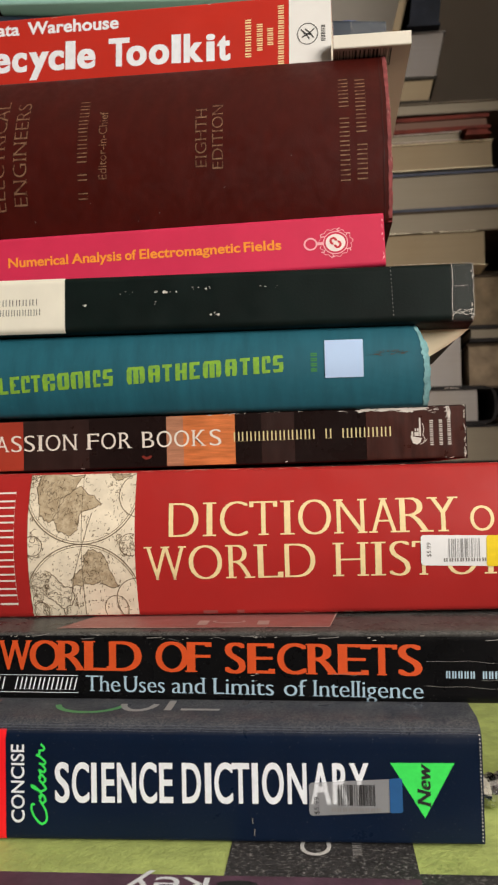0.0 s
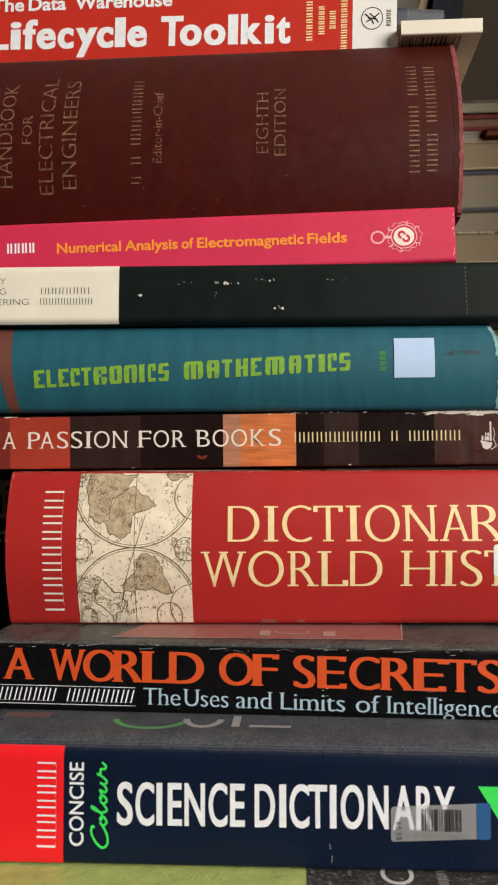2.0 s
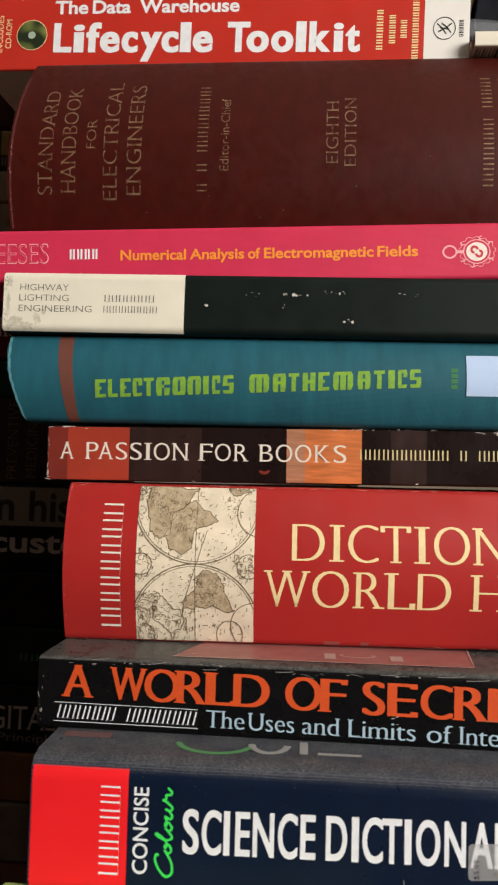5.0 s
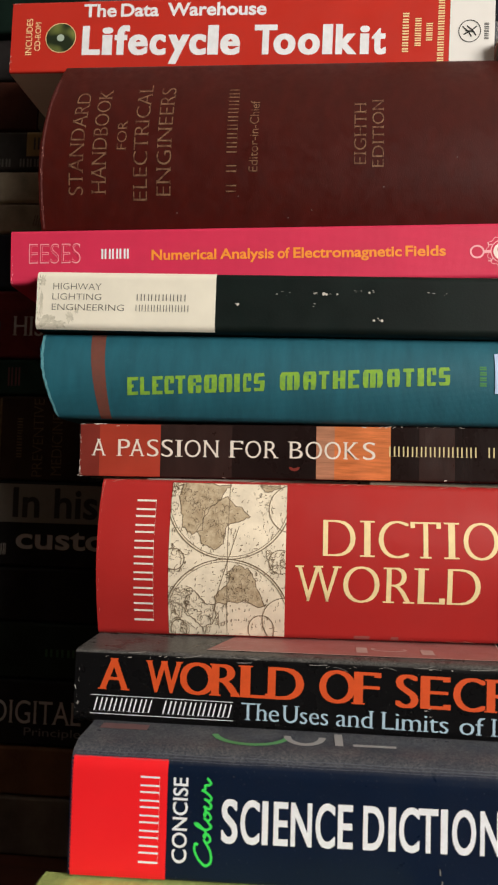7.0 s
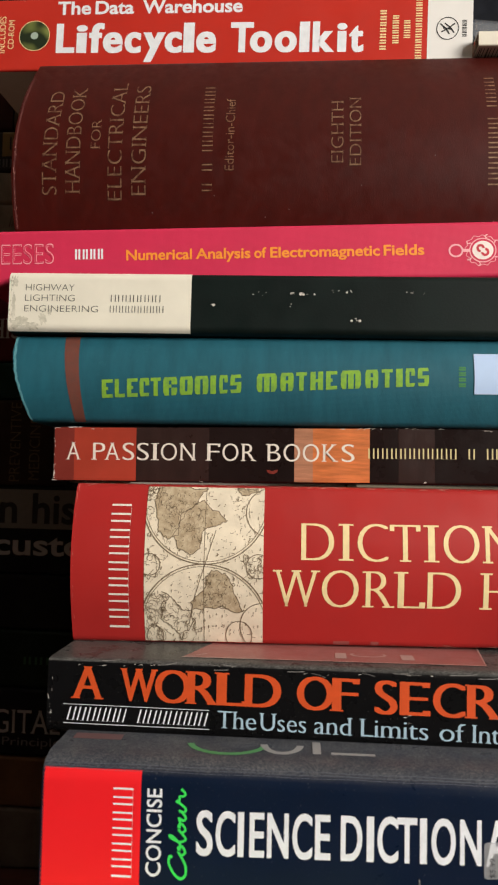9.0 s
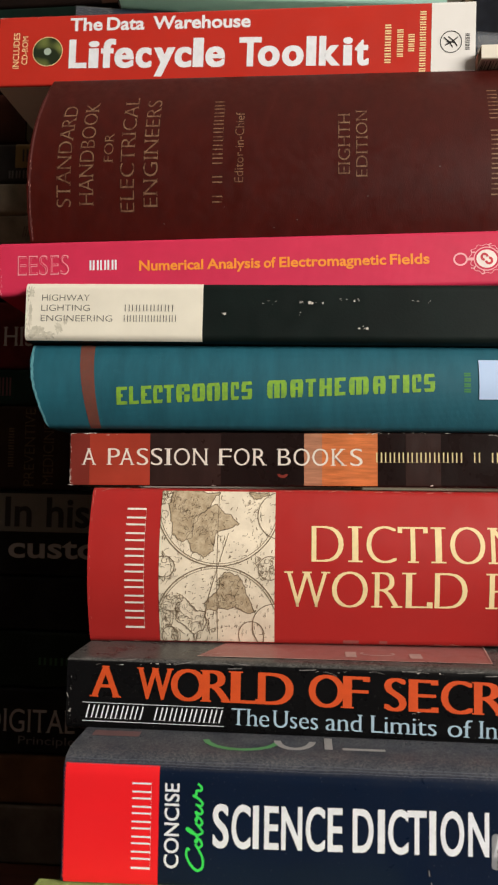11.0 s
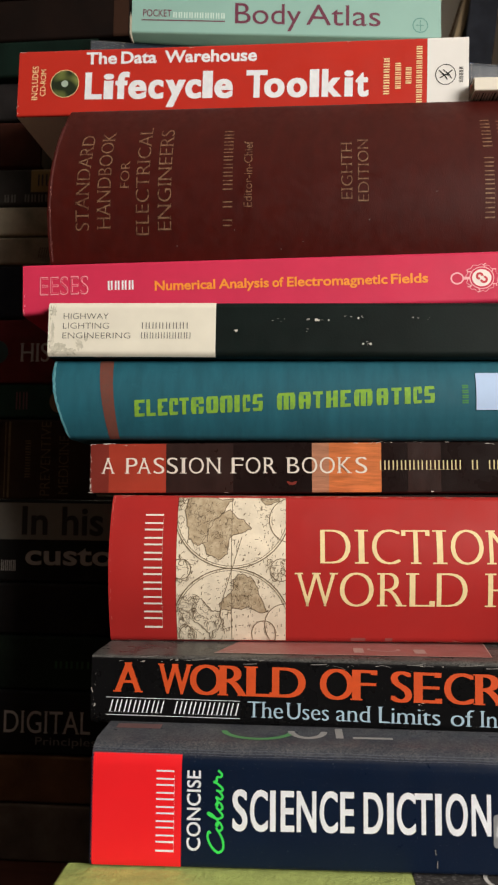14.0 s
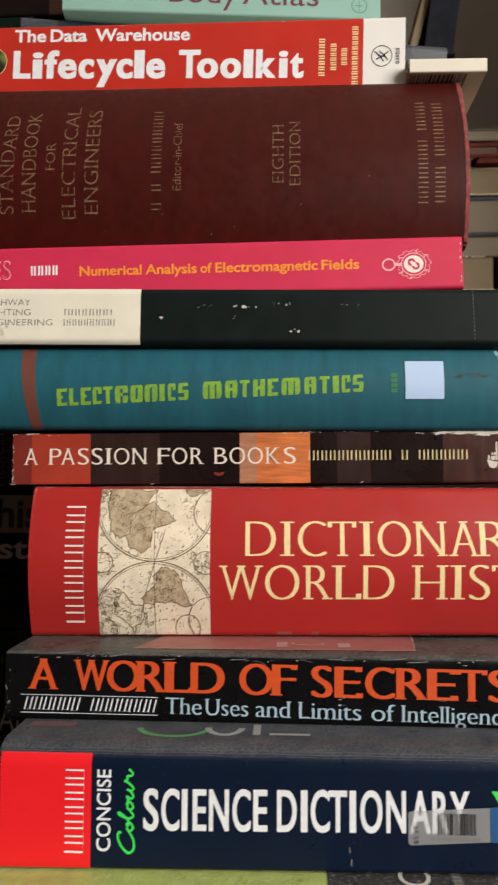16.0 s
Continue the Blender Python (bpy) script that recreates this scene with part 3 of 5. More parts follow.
spelled(sd, "title", [("SCIENCE", (0.0489, 0.0541, 0.0549, 0.0610, 0.0617, 0.0636, 0.0653, 0.0699, 0.0707, 0.0773, 0.0784, 0.0845, 0.0853, 0.0900)), ("DICTIONARY", (0.0931, 0.0996, 0.1009, 0.1031, 0.1041, 0.1104, 0.1100, 0.1160, 0.1168, 0.1189, 0.1202, 0.1275, 0.1287, 0.1351, 0.1364, 0.1431, 0.1436, 0.1492, 0.1492, 0.1556))], 0.0113, 0.0134, white_ink, 0.7, bold=0.010, smear=0.05)

bm = bmesh.new()
bm.faces.new([bm.verts.new(p) for p in ((0.1627, 0.0262, 0), (0.1735, 0.0085, 0), (0.1834, 0.0264, 0))])
sd.lay("badge", bm, bright_green, 0.0002, "bright green triangular badge")
put(sd, "badge_word", lettering("New", 0.0135, 0.0042, 0.004, 0.06, 0.09, slant=0.25), 0.1709, 0.0120, black_ink, up=0.0046, off=0.0004)
film = bpy.data.materials.new("clear_label_film")
ft, fp = nodes_of(film)
fp.inputs["Base Color"].default_value, fp.inputs["Roughness"].default_value, fp.inputs["Alpha"].default_value = (0.70, 0.71, 0.72, 1), 0.35, 0.34
label_paper = surface("label_paper", (0.80, 0.80, 0.80), 0.5, 0.03, 60, bump=0.05)
blue_print = ink("blue_label_print", (0.02, 0.10, 0.27))
bm = label_shape(0.1358, 0.1662, 0.0086, 0.0194, 0.0012, 0.06)
sticker = sd.lay("price_label", bm, film, 0.0005, "clear price label with barcode and blue end")
bm = bmesh.new(); barcode(bm, 0.1455, 0.1575, 0.0122, 0.0190, 5)
tagged(sd.lay("barcode", bm, black_ink, 0.0007, parent=sticker), kind="stuff")
bm = moved(bar_word(9, 0.0165, 0.0013, 0.5), 0.1430, 0.0102)
sd.lay("label_number", bm, scratch_dim, 0.0007, parent=sticker)
bm = moved(turned(lettering("$5.99", 0.0056, 0.0015, -0.01), 0.0015), 0.1375, 0.0092)
sd.lay("price", bm, black_ink, 0.0007, parent=sticker)
bm = label_shape(0.1622, 0.1664, 0.0100, 0.0212, 0.0008, 0.05)
sd.lay("label_end", bm, blue_print, 0.0007, parent=sticker)
bm = bmesh.new(); ring(bm, 0.0565, 0.020, 0.0125, 0.0105, 0.0022, 190, 350)
on_top(sd, "cover_print", bm, ink("dusty_green_print", (0.10, 0.34, 0.12)))
bm = bmesh.new(); ring(bm, 0.0745, 0.0205, 0.006, 0.0085, 0.0024, 185, 355); rect(bm, 0.0845, 0.0872, 0.0125, 0.024); rect(bm, 0.0905, 0.1045, 0.0125, 0.0146)
on_top(sd, "cover_print", bm, ink("dusty_white_print", (0.36, 0.36, 0.36)))
bm = bmesh.new(); rect(bm, 0.004, 0.0205, 0.0185, 0.024)
on_top(sd, "cover_print", bm, ink("dim_red_print", (0.17, 0.09, 0.09)))
bm = bmesh.new()
for k, v in enumerate((0.0353, 0.0360, 0.0367)):
    stroke(bm, [(0.001 + 0.1905 * i / 24, v + 0.0001 * math.sin(i * 1.7 + k)) for i in range(25)], 0.00009, LAYER)
sd.lay("crease", bm, ink("dim_crease", (0.10, 0.11, 0.14)), 0.00035)
for u, mat, nm in ((0.0006, red_ink, "edge_stitch"), (0.1918, scratch, "edge_stitch")):
    bm = bmesh.new()
    for k in range(30):
        rect(bm, u - 0.00016, u + 0.00016, 0.0015 + k * 0.00115, 0.0020 + k * 0.00115)
    sd.lay(nm, bm, scratch if u > 0.1 else ink("dark_red_edge", (0.45, 0.05, 0.05)), 0.0004)
bm = bmesh.new(); stroke(bm, [(0.1167, 0.0075), (0.1169, 0.0057)], 0.0003); stroke(bm, [(0.1175, 0.0040), (0.1173, 0.0020)], 0.0003)
sd.lay("scratch", bm, scratch_dim, 0.0004)

# black jacketed hardback
ws = stacked("book", (-0.1504, 0.288, 0.8642), (0.240, 0.16, 0.0263), black_film, white_pages, "black jacketed hardback with orange title and dusty edges", round_edge=0.0035, yaw=-0.7, drop=0.0017, sink=0.0019)
spelled(ws, "title", [("A", (0.0086, 0.0200)), ("WORLD", (0.0256, 0.0388, 0.0379, 0.0504, 0.0485, 0.0602, 0.0585, 0.0707, 0.0689, 0.0815)), ("OF", (0.0867, 0.0992, 0.0979, 0.1079))], 0.0109, 0.0110, orange_ink, -0.18, serif=0.05, smear=0.11, bold=-0.012)
spelled(ws, "title", [("SECRETS", (0.1128, 0.1206, 0.1212, 0.1314, 0.1322, 0.1429, 0.1427, 0.1550, 0.1543, 0.1653, 0.1645, 0.1757, 0.1759, 0.1845))], 0.0104, 0.0110, orange_ink, -0.18, serif=0.05, smear=0.11, bold=-0.012)
words(ws, "subtitle", [("The", 0.0598, 0.0731), ("Uses", 0.0742, 0.0901), ("and", 0.0928, 0.1056), ("Limits", 0.1080, 0.1308), ("of", 0.1345, 0.1430), ("Intelligence", 0.1450, 0.1846)], 0.0033, 0.0056, pale_blue_ink, -0.5, bold=-0.016, serif=0.08, smear=0.055)
put(ws, "author_line", bars((6, 7), 0.0495, 0.0044, 0.28, 0.25), 0.0068, 0.0036, white_ink)
bm = bmesh.new(); rect(bm, 0.0060, 0.0570, 0.0026, 0.0028); rect(bm, 0.0060, 0.0570, 0.0087, 0.0089)
ws.lay("rule", bm, white_ink, 0.00022)
put(ws, "publisher_mark", bars((5, 5), 0.0235, 0.0026, 0.5), 0.1925, 0.0094, pale_blue_ink)
jacket_red = surface("dusty_red_print", (0.34, 0.09, 0.08), 0.5, 0.1, 60, dust=0.45)
bm = bmesh.new()
bm.faces.new([bm.verts.new((x, y, 0)) for x, y in ((0.046, 0.007), (0.1515, 0.0085), (0.1545, 0.04), (0.056, 0.04))])
on_top(ws, "jacket_panel", bm, jacket_red, "faded red printed panel on the jacket")
bm = bmesh.new(); stroke(bm, [(0.054, 0.013), (0.046, 0.007), (0.1515, 0.0085), (0.1545, 0.04)], 0.0007)
on_top(ws, "jacket_rule", bm, ink("dusty_pink_print", (0.55, 0.38, 0.34)), off=0.0003)
bm = bmesh.new()
ring(bm, 0.112, 0.0195, 0.006, 0.003, 0.0012, 150, 390); rect(bm, 0.1235, 0.128, 0.013, 0.021); rect(bm, 0.100, 0.104, 0.0125, 0.0215)
on_top(ws, "cover_print", bm, ink("dusty_pale_print", (0.48, 0.36, 0.33)), off=0.0003)
rnd = random.Random(8)
bm = bmesh.new()
for k in range(14):
    u, v = rnd.uniform(0.004, 0.235), rnd.uniform(0.0226, 0.0248)
    l, c = rnd.uniform(0.003, 0.010), rnd.uniform(-0.0015, 0.0015)
    stroke(bm, [(u + l * i / 6, v - c * (i / 6) ** 2) for i in range(7)], rnd.uniform(0.00012, 0.0003), LAYER)
for u0, u1, v in ((0.186, 0.238, 0.0152), (0.185, 0.214, 0.0062), (0.205, 0.239, 0.0088), (0.152, 0.163, 0.0105)):
    stroke(bm, [(u0 + (u1 - u0) * i / 14, v + 0.0009 * noise.noise(Vector((i * 0.4, v * 900, 0)))) for i in range(15)], 0.0001, LAYER * 2)
tagged(ws.lay("crease", bm, scratch_dim, 0.0004), kind="stuff")
wear(ws, "edge_wear", [(0.001, 0.012, 10, 0.0008, 0.010), (0.02, 0.0235, 8, 0.02, 0.001), (0.1, 0.0235, 12, 0.09, 0.001), (0.1240, 0.0090, 4, 0.001, 0.002)], scratch, 4, 0.0025, 0.0003)

# red dictionary with the map
dw = stacked("book", (-0.1502, 0.310, 0.8905), (0.240, 0.165, 0.0590), red_jacket, white_pages, "thick red dictionary with an old map on its spine", bulge=0.007, yaw=0.8, tilt=0.4, drop=0.0021)
put(dw, "publisher_mark", bars((8,), 0.0484, 0.0076, 0.24), 0.0145, 0.0040, ink("pale_print", (0.80, 0.76, 0.68)), up=0.0078)
MU, MV, MW, MH = 0.0282, 0.0008, 0.0450, 0.0572
map_paper = surface("map_paper", (0.80, 0.71, 0.55), 0.5, 0.14, 90, bump=0.05, scuff=0.35, scuff_colour=(0.42, 0.34, 0.23))
the_map = dw.patch("map_panel", MU, MU + MW, MV, MV + MH, map_paper, 0.0003, "cream old world map with brown lines")
map_land, map_line = ink("map_land", (0.42, 0.325, 0.205), 0.5, 0.85, (0.60, 0.50, 0.345)), ink("map_line", (0.14, 0.10, 0.06), 0.5, 0.5, (0.40, 0.32, 0.22))


def mp(x, y):
    """A place on the map, in parts of its width and height from its lower left corner."""
    return MU + x * MW, MV + y * MH


def clipped(bm):
    for axis, lo, hi in (("x", MU, MU + MW), ("y", MV, MV + MH)):
        for at, sign in ((lo, -1), (hi, 1)):
            no = Vector((sign if axis == "x" else 0, sign if axis == "y" else 0, 0))
            co = Vector((at if axis == "x" else 0, at if axis == "y" else 0, 0))
            bmesh.ops.bisect_plane(bm, geom=bm.verts[:] + bm.edges[:] + bm.faces[:], plane_co=co, plane_no=no, clear_outer=True)
    return bm


def outline(pts, rough, seed, steps=7):
    """A coast through a few corners, broken up at random between them."""
    rim = []
    for i, (a, b2) in enumerate(zip(pts, pts[1:] + pts[:1])):
        for k in range(steps):
            f = k / steps
            x, y = a[0] + (b2[0] - a[0]) * f, a[1] + (b2[1] - a[1]) * f
            q = Vector((x * 14, y * 14, seed))
            rim.append(mp(x + rough * noise.fractal(q, 0.6, 2.1, 4), y + rough * noise.fractal(q + Vector((7, 3, 0)), 0.6, 2.1, 4)))
    return rim


land, coast = bmesh.new(), bmesh.new()
COASTS = (((0.11, 1.0), (0.07, 0.91), (0.10, 0.77), (0.12, 0.70), (0.21, 0.66), (0.27, 0.69), (0.33, 0.82), (0.44, 0.90), (0.47, 0.96), (0.52, 1.0)),
          ((0.46, 0.91), (0.32, 0.83), (0.24, 0.68), (0.30, 0.58), (0.39, 0.56), (0.47, 0.60), (0.48, 0.71), (0.58, 0.74), (0.70, 0.78), (0.58, 0.85)),
          ((0.58, 0.46), (0.53, 0.42), (0.52, 0.35), (0.41, 0.25), (0.40, 0.19), (0.60, 0.22), (0.83, 0.19), (0.78, 0.27), (0.74, 0.37), (0.69, 0.43)),
          ((0.16, 0.26), (0.24, 0.26), (0.30, 0.20), (0.40, 0.20), (0.42, 0.11), (0.32, 0.01), (0.24, 0.09), (0.14, 0.14)),
          ((0.79, 1.0), (0.77, 0.95), (0.84, 0.94), (0.94, 0.97), (0.95, 1.0)))
for i, corners in enumerate(COASTS):
    rim = outline(list(corners), 0.022, 3.1 * i + 1)
    if i != 3:
        face = land.faces.new([land.verts.new((x, y, i * LAYER)) for x, y in rim])
        bmesh.ops.triangulate(land, faces=[face])
    stroke(coast, rim, 0.00030, (12 + i) * LAYER, True)
    cx, cy = sum(p[0] for p in corners) / len(corners), sum(p[1] for p in corners) / len(corners)
    for k in range(22):
        rr = random.Random(40 * i + k)
        px, py = mp(cx + rr.uniform(-0.12, 0.12), cy + rr.uniform(-0.10, 0.10))
        line, ang = [], rr.uniform(0, 6.3)
        for step in range(6):
            line.append((px, py))
            ang += rr.gauss(0, 0.9)
            px, py = px + 0.0005 * math.cos(ang), py + 0.0005 * math.sin(ang)
        stroke(coast, line, 0.00015, (33 + k % 5) * LAYER)
for i, (x, y, rx, ry, wob) in enumerate(((0.10, 0.24, 0.07, 0.05, 0.5), (0.09, 0.04, 0.08, 0.05, 0.3), (0.04, 0.48, 0.08, 0.08, 0.4), (0.08, 0.15, 0.05, 0.04, 0.6), (0.03, 0.84, 0.03, 0.03, 0.5))):
    unfilled = bmesh.new()
    stroke(coast, disc(unfilled, *mp(x, y), rx * MW, ry * MH, 60, 0, wob, 2.3 * i + 1), 0.00017, (18 + i) * LAYER, True)
    unfilled.free()
dw.lay("map_land", clipped(land), map_land, 0.0005, parent=the_map)
R = 0.545 * MW
for cy, k in ((mp(0, 0.499)[1] + R, 0), (mp(0, 0.499)[1] - R, 1)):
    for r, w in ((R, 0.0004), (R - 0.0009, 0.00022)):
        ring(coast, mp(0.506, 0)[0], cy, r, r, w, 0, 360, 72, 24 * LAYER)
for x, y, r in ((0.045, 0.49, 0.09), (0.96, 0.49, 0.10), (1.0, 0.10, 0.19), (1.05, 0.84, 0.2), (0.09, 0.03, 0.07), (0.8, 0.04, 0.11)):
    ring(coast, *mp(x, y), r * MW, r * MW, 0.0003, 0, 360, 40, 25 * LAYER)
stroke(coast, [mp(0.506, 0), mp(0.506, 1)], 0.0002, 26 * LAYER)
stroke(coast, [mp(0.38, 0.1), mp(0.42, 0.26), mp(0.51, 0.49), mp(0.60, 0.72)], 0.00022, 27 * LAYER)
rnd = random.Random(12)
for k in range(220):
    cx, cy, sx, sy = rnd.choice(((0.05, 0.50, 0.10, 0.10), (0.10, 0.25, 0.10, 0.07), (0.10, 0.10, 0.09, 0.09), (0.35, 0.10, 0.14, 0.08), (0.92, 0.50, 0.08, 0.08), (0.30, 0.82, 0.20, 0.14), (0.64, 0.32, 0.13, 0.11), (0.05, 0.96, 0.06, 0.05)))
    px, py = mp(cx + rnd.uniform(-1, 1) * sx, cy + rnd.uniform(-1, 1) * sy)
    ang, turn, line = rnd.uniform(0, 6.3), rnd.uniform(-0.8, 0.8), []
    for s in range(8):
        line.append((px, py))
        ang += turn + rnd.gauss(0, 0.25)
        px, py = px + 0.00045 * math.cos(ang), py + 0.00045 * math.sin(ang)
    stroke(coast, line, rnd.uniform(0.00010, 0.00022), (38 + k % 7) * LAYER)
for k in range(620):
    x, y = rnd.random(), rnd.random()
    l = rnd.uniform(0.004, 0.03)
    a = rnd.choice((90, 90, 80, 0, 45))
    p = mp(x, y)
    pts = [(p[0] + l * MW * f * math.cos(radians(a)) + rnd.uniform(-1, 1) * 0.0002, p[1] + l * MW * f * math.sin(radians(a))) for f in (0, 0.5, 1)]
    stroke(coast, pts, rnd.uniform(0.00008, 0.00024) * (2 if k % 11 == 0 else 1), (28 + k % 5) * LAYER)
dw.lay("map_line", clipped(coast), map_line, 0.00056, parent=the_map)
spelled(dw, "title", [("DICTIONARY", (0.0873, 0.0996, 0.1013, 0.1068, 0.1083, 0.1197, 0.1203, 0.1317, 0.1328, 0.1385, 0.1400, 0.1532, 0.1543, 0.1675, 0.1682, 0.1800, 0.1789, 0.1934, 0.1913, 0.2034))], 0.0317, 0.0135, cream_ink, 0.21, bold=-0.028, serif=0.10, smear=0.085)
spelled(dw, "title", [("OF", (0.2078, 0.2171, 0.2186, 0.2248))], 0.0322, 0.0096, cream_ink, 0.16, bold=-0.016, serif=0.10, smear=0.06)
spelled(dw, "title", [("WORLD", (0.0769, 0.0944, 0.0952, 0.1089, 0.1103, 0.1221, 0.1218, 0.1335, 0.1342, 0.1465)), ("HISTORY", (0.1534, 0.1676, 0.1686, 0.1744, 0.1756, 0.1841, 0.1847, 0.1939, 0.1978, 0.2104, 0.2129, 0.2264, 0.2246, 0.2362))], 0.0143, 0.0135, cream_ink, 0.36, bold=-0.028, serif=0.10, smear=0.085)
bm = label_shape(0.1882, 0.2196, 0.0188, 0.0308, 0.0013, -0.02)
sticker = dw.lay("price_label", bm, label_paper, 0.0006, "white price label with barcode and yellow end")
bm = bmesh.new(); barcode(bm, 0.1990, 0.2110, 0.0218, 0.0292, 9)
tagged(dw.lay("barcode", bm, ink("grey_label_print", (0.30, 0.30, 0.30)), 0.0008, parent=sticker), kind="stuff")
dw.lay("label_number", moved(bar_word(8, 0.0170, 0.0014, 0.5), 0.1968, 0.0202), scratch_dim, 0.0008, parent=sticker)
dw.lay("price", moved(turned(lettering("$5.99", 0.0056, 0.0016), 0.0016), 0.1905, 0.0222), scratch_dim, 0.0008, parent=sticker)
bm = label_shape(0.2136, 0.2200, 0.0182, 0.0303, 0.0010)
dw.lay("label_end", bm, ink("yellow_label_print", (0.85, 0.62, 0.02)), 0.0008, parent=sticker)
bm = bmesh.new()
for u, w in ((0.10, 0.006), (0.114, 0.003)):
    rect(bm, u, u + w, 0.0006, 0.0018)
tagged(dw.lay("edge_wear", bm, jacket_red, 0.0002), kind="stuff")

# pale strokes paint the highlight that runs along the jacket's edges
wear(dw, "edge_highlight", [(0.12, 0.0586, 60, 0.118, 0.0003), (0.10, 0.0006, 30, 0.1, 0.0003), (0.0008, 0.03, 14, 0.0003, 0.028)], ink("highlight_red", (0.62, 0.22, 0.18), 0.7), 14, 0.006, 0.0003, 0.0003)

# brown paperback
pb = stacked("book", (-0.1636, 0.326, 0.9500), (0.223, 0.14, 0.0222), brown_film, cream_pages, "dark brown paperback with red and orange spine fields", round_edge=0.001, tilt=0.8, inset=0.0)
dull_red = surface("dull_red_print", (0.36, 0.045, 0.025), 0.35, 0.12, 40, bump=0.03, spec=0.3)
dark_red = surface("dark_red_print", (0.19, 0.028, 0.02), 0.35, 0.15, 40, bump=0.03, spec=0.3)
orange_field = surface("orange_print_field", (0.58, 0.17, 0.055), 0.35, 0.3, 70, (1, 1, 9), bump=0.03, spec=0.3)
peach_field = surface("peach_print_field", (0.42, 0.19, 0.11), 0.35, 0.3, 70, (1, 1, 9), bump=0.03, spec=0.3)
brown_field = surface("brown_print_field", (0.030, 0.015, 0.013), 0.33, 0.2, 50, (4, 1, 1), bump=0.03, spec=0.3)
reddish_field = surface("reddish_brown_field", (0.044, 0.014, 0.0105), 0.33, 0.55, 60, (3, 1, 0.6), bump=0.03, spec=0.3)
for nm, u0, u1, m in (("field", 0.0004, 0.0085, dark_red), ("field", 0.0085, 0.0338, dull_red), ("field", 0.0338, 0.0632, brown_field), ("field", 0.0972, 0.1045, peach_field),
                      ("field", 0.1045, 0.1268, orange_field), ("field", 0.138, 0.152, brown_field), ("field", 0.182, 0.2226, reddish_field)):
    pb.patch(nm, u0, u1, 0.0005, 0.0217, m)
spelled(pb, "title", [("A", (0.0052, 0.0112)), ("PASSION", (0.0156, 0.0212, 0.0210, 0.0273, 0.0283, 0.0331, 0.0342, 0.0390, 0.0399, 0.0430, 0.0438, 0.0504, 0.0513, 0.0580)), ("FOR", (0.0618, 0.0677, 0.0686, 0.0750, 0.0760, 0.0821)), ("BOOKS", (0.0860, 0.0918, 0.0929, 0.0995, 0.1005, 0.1070, 0.1080, 0.1144, 0.1158, 0.1208))], 0.0088, 0.0068, ink("soft_white_print", (0.78, 0.72, 0.64)), -0.07, bold=-0.015, serif=0.08, smear=0.04)
put(pb, "author_line", bars((10, 1, 6), 0.0670, 0.0040, 0.3), 0.1258, 0.0100, ink("pale_gold_print", (0.70, 0.60, 0.30)))
bm = bmesh.new()
bm.faces.new([bm.verts.new((x, y, 0)) for x, y in ((0.2000, 0.0098), (0.2010, 0.0068), (0.2026, 0.0061), (0.2040, 0.0069), (0.2047, 0.0088))])
for x0, x1, y0, y1 in ((0.2005, 0.2012, 0.0098, 0.0116), (0.2017, 0.2035, 0.0097, 0.0113), (0.2019, 0.2024, 0.0116, 0.0128), (0.2028, 0.2035, 0.0116, 0.0128), (0.2037, 0.2044, 0.0095, 0.0172)):
    rect(bm, x0, x1, y0, y1, LAYER)
stroke(bm, [(0.2051, 0.0148), (0.2057, 0.0124), (0.2051, 0.0102), (0.2060, 0.0084), (0.2054, 0.0072)], 0.00026, LAYER)
stroke(bm, [(0.2040, 0.0062), (0.2054, 0.0068), (0.2068, 0.0082)], 0.00026, LAYER * 2)
pb.lay("emblem", bm, scratch, 0.00022)
for u in (0.2080, 0.2118, 0.2152):
    put(pb, "publisher_mark", bars((6,), 0.0110, 0.0014, 0.5), u, 0.0055, scratch, up=0.0014)
bm = bmesh.new(); ring(bm, 0.0885, 0.0052, 0.0016, 0.0010, 0.0012, 180, 360, 16)
pb.lay("stain", bm, dark_red, 0.00022)
wear(pb, "edge_wear", [(0.195, 0.0212, 16, 0.026, 0.0007), (0.205, 0.0204, 8, 0.012, 0.0010), (0.2105, 0.0200, 6, 0.0022, 0.0012), (0.2152, 0.0192, 12, 0.0006, 0.0026), (0.2222, 0.011, 26, 0.0003, 0.011),
                       (0.01, 0.0215, 10, 0.01, 0.0004), (0.001, 0.001, 4, 0.001, 0.001), (0.135, 0.0216, 14, 0.02, 0.0003), (0.12, 0.0006, 7, 0.1, 0.0003),
                       (0.0005, 0.012, 10, 0.0003, 0.01)], scratch, 6, 0.003, 0.0005)

bm = bmesh.new()
for k, (u, v, rx, ry) in enumerate(((0.1815, 0.0211, 0.0034, 0.0006), (0.1905, 0.0212, 0.0052, 0.0007), (0.2000, 0.0210, 0.0040, 0.0010), (0.2052, 0.0212, 0.0020, 0.0008), (0.2160, 0.0188, 0.0006, 0.0022))):
    disc(bm, u, v, rx, ry, 40, LAYER * k, 0.9, k * 2.9 + 0.3)
tagged(pb.lay("flake", bm, scratch, 0.00026), kind="stuff")

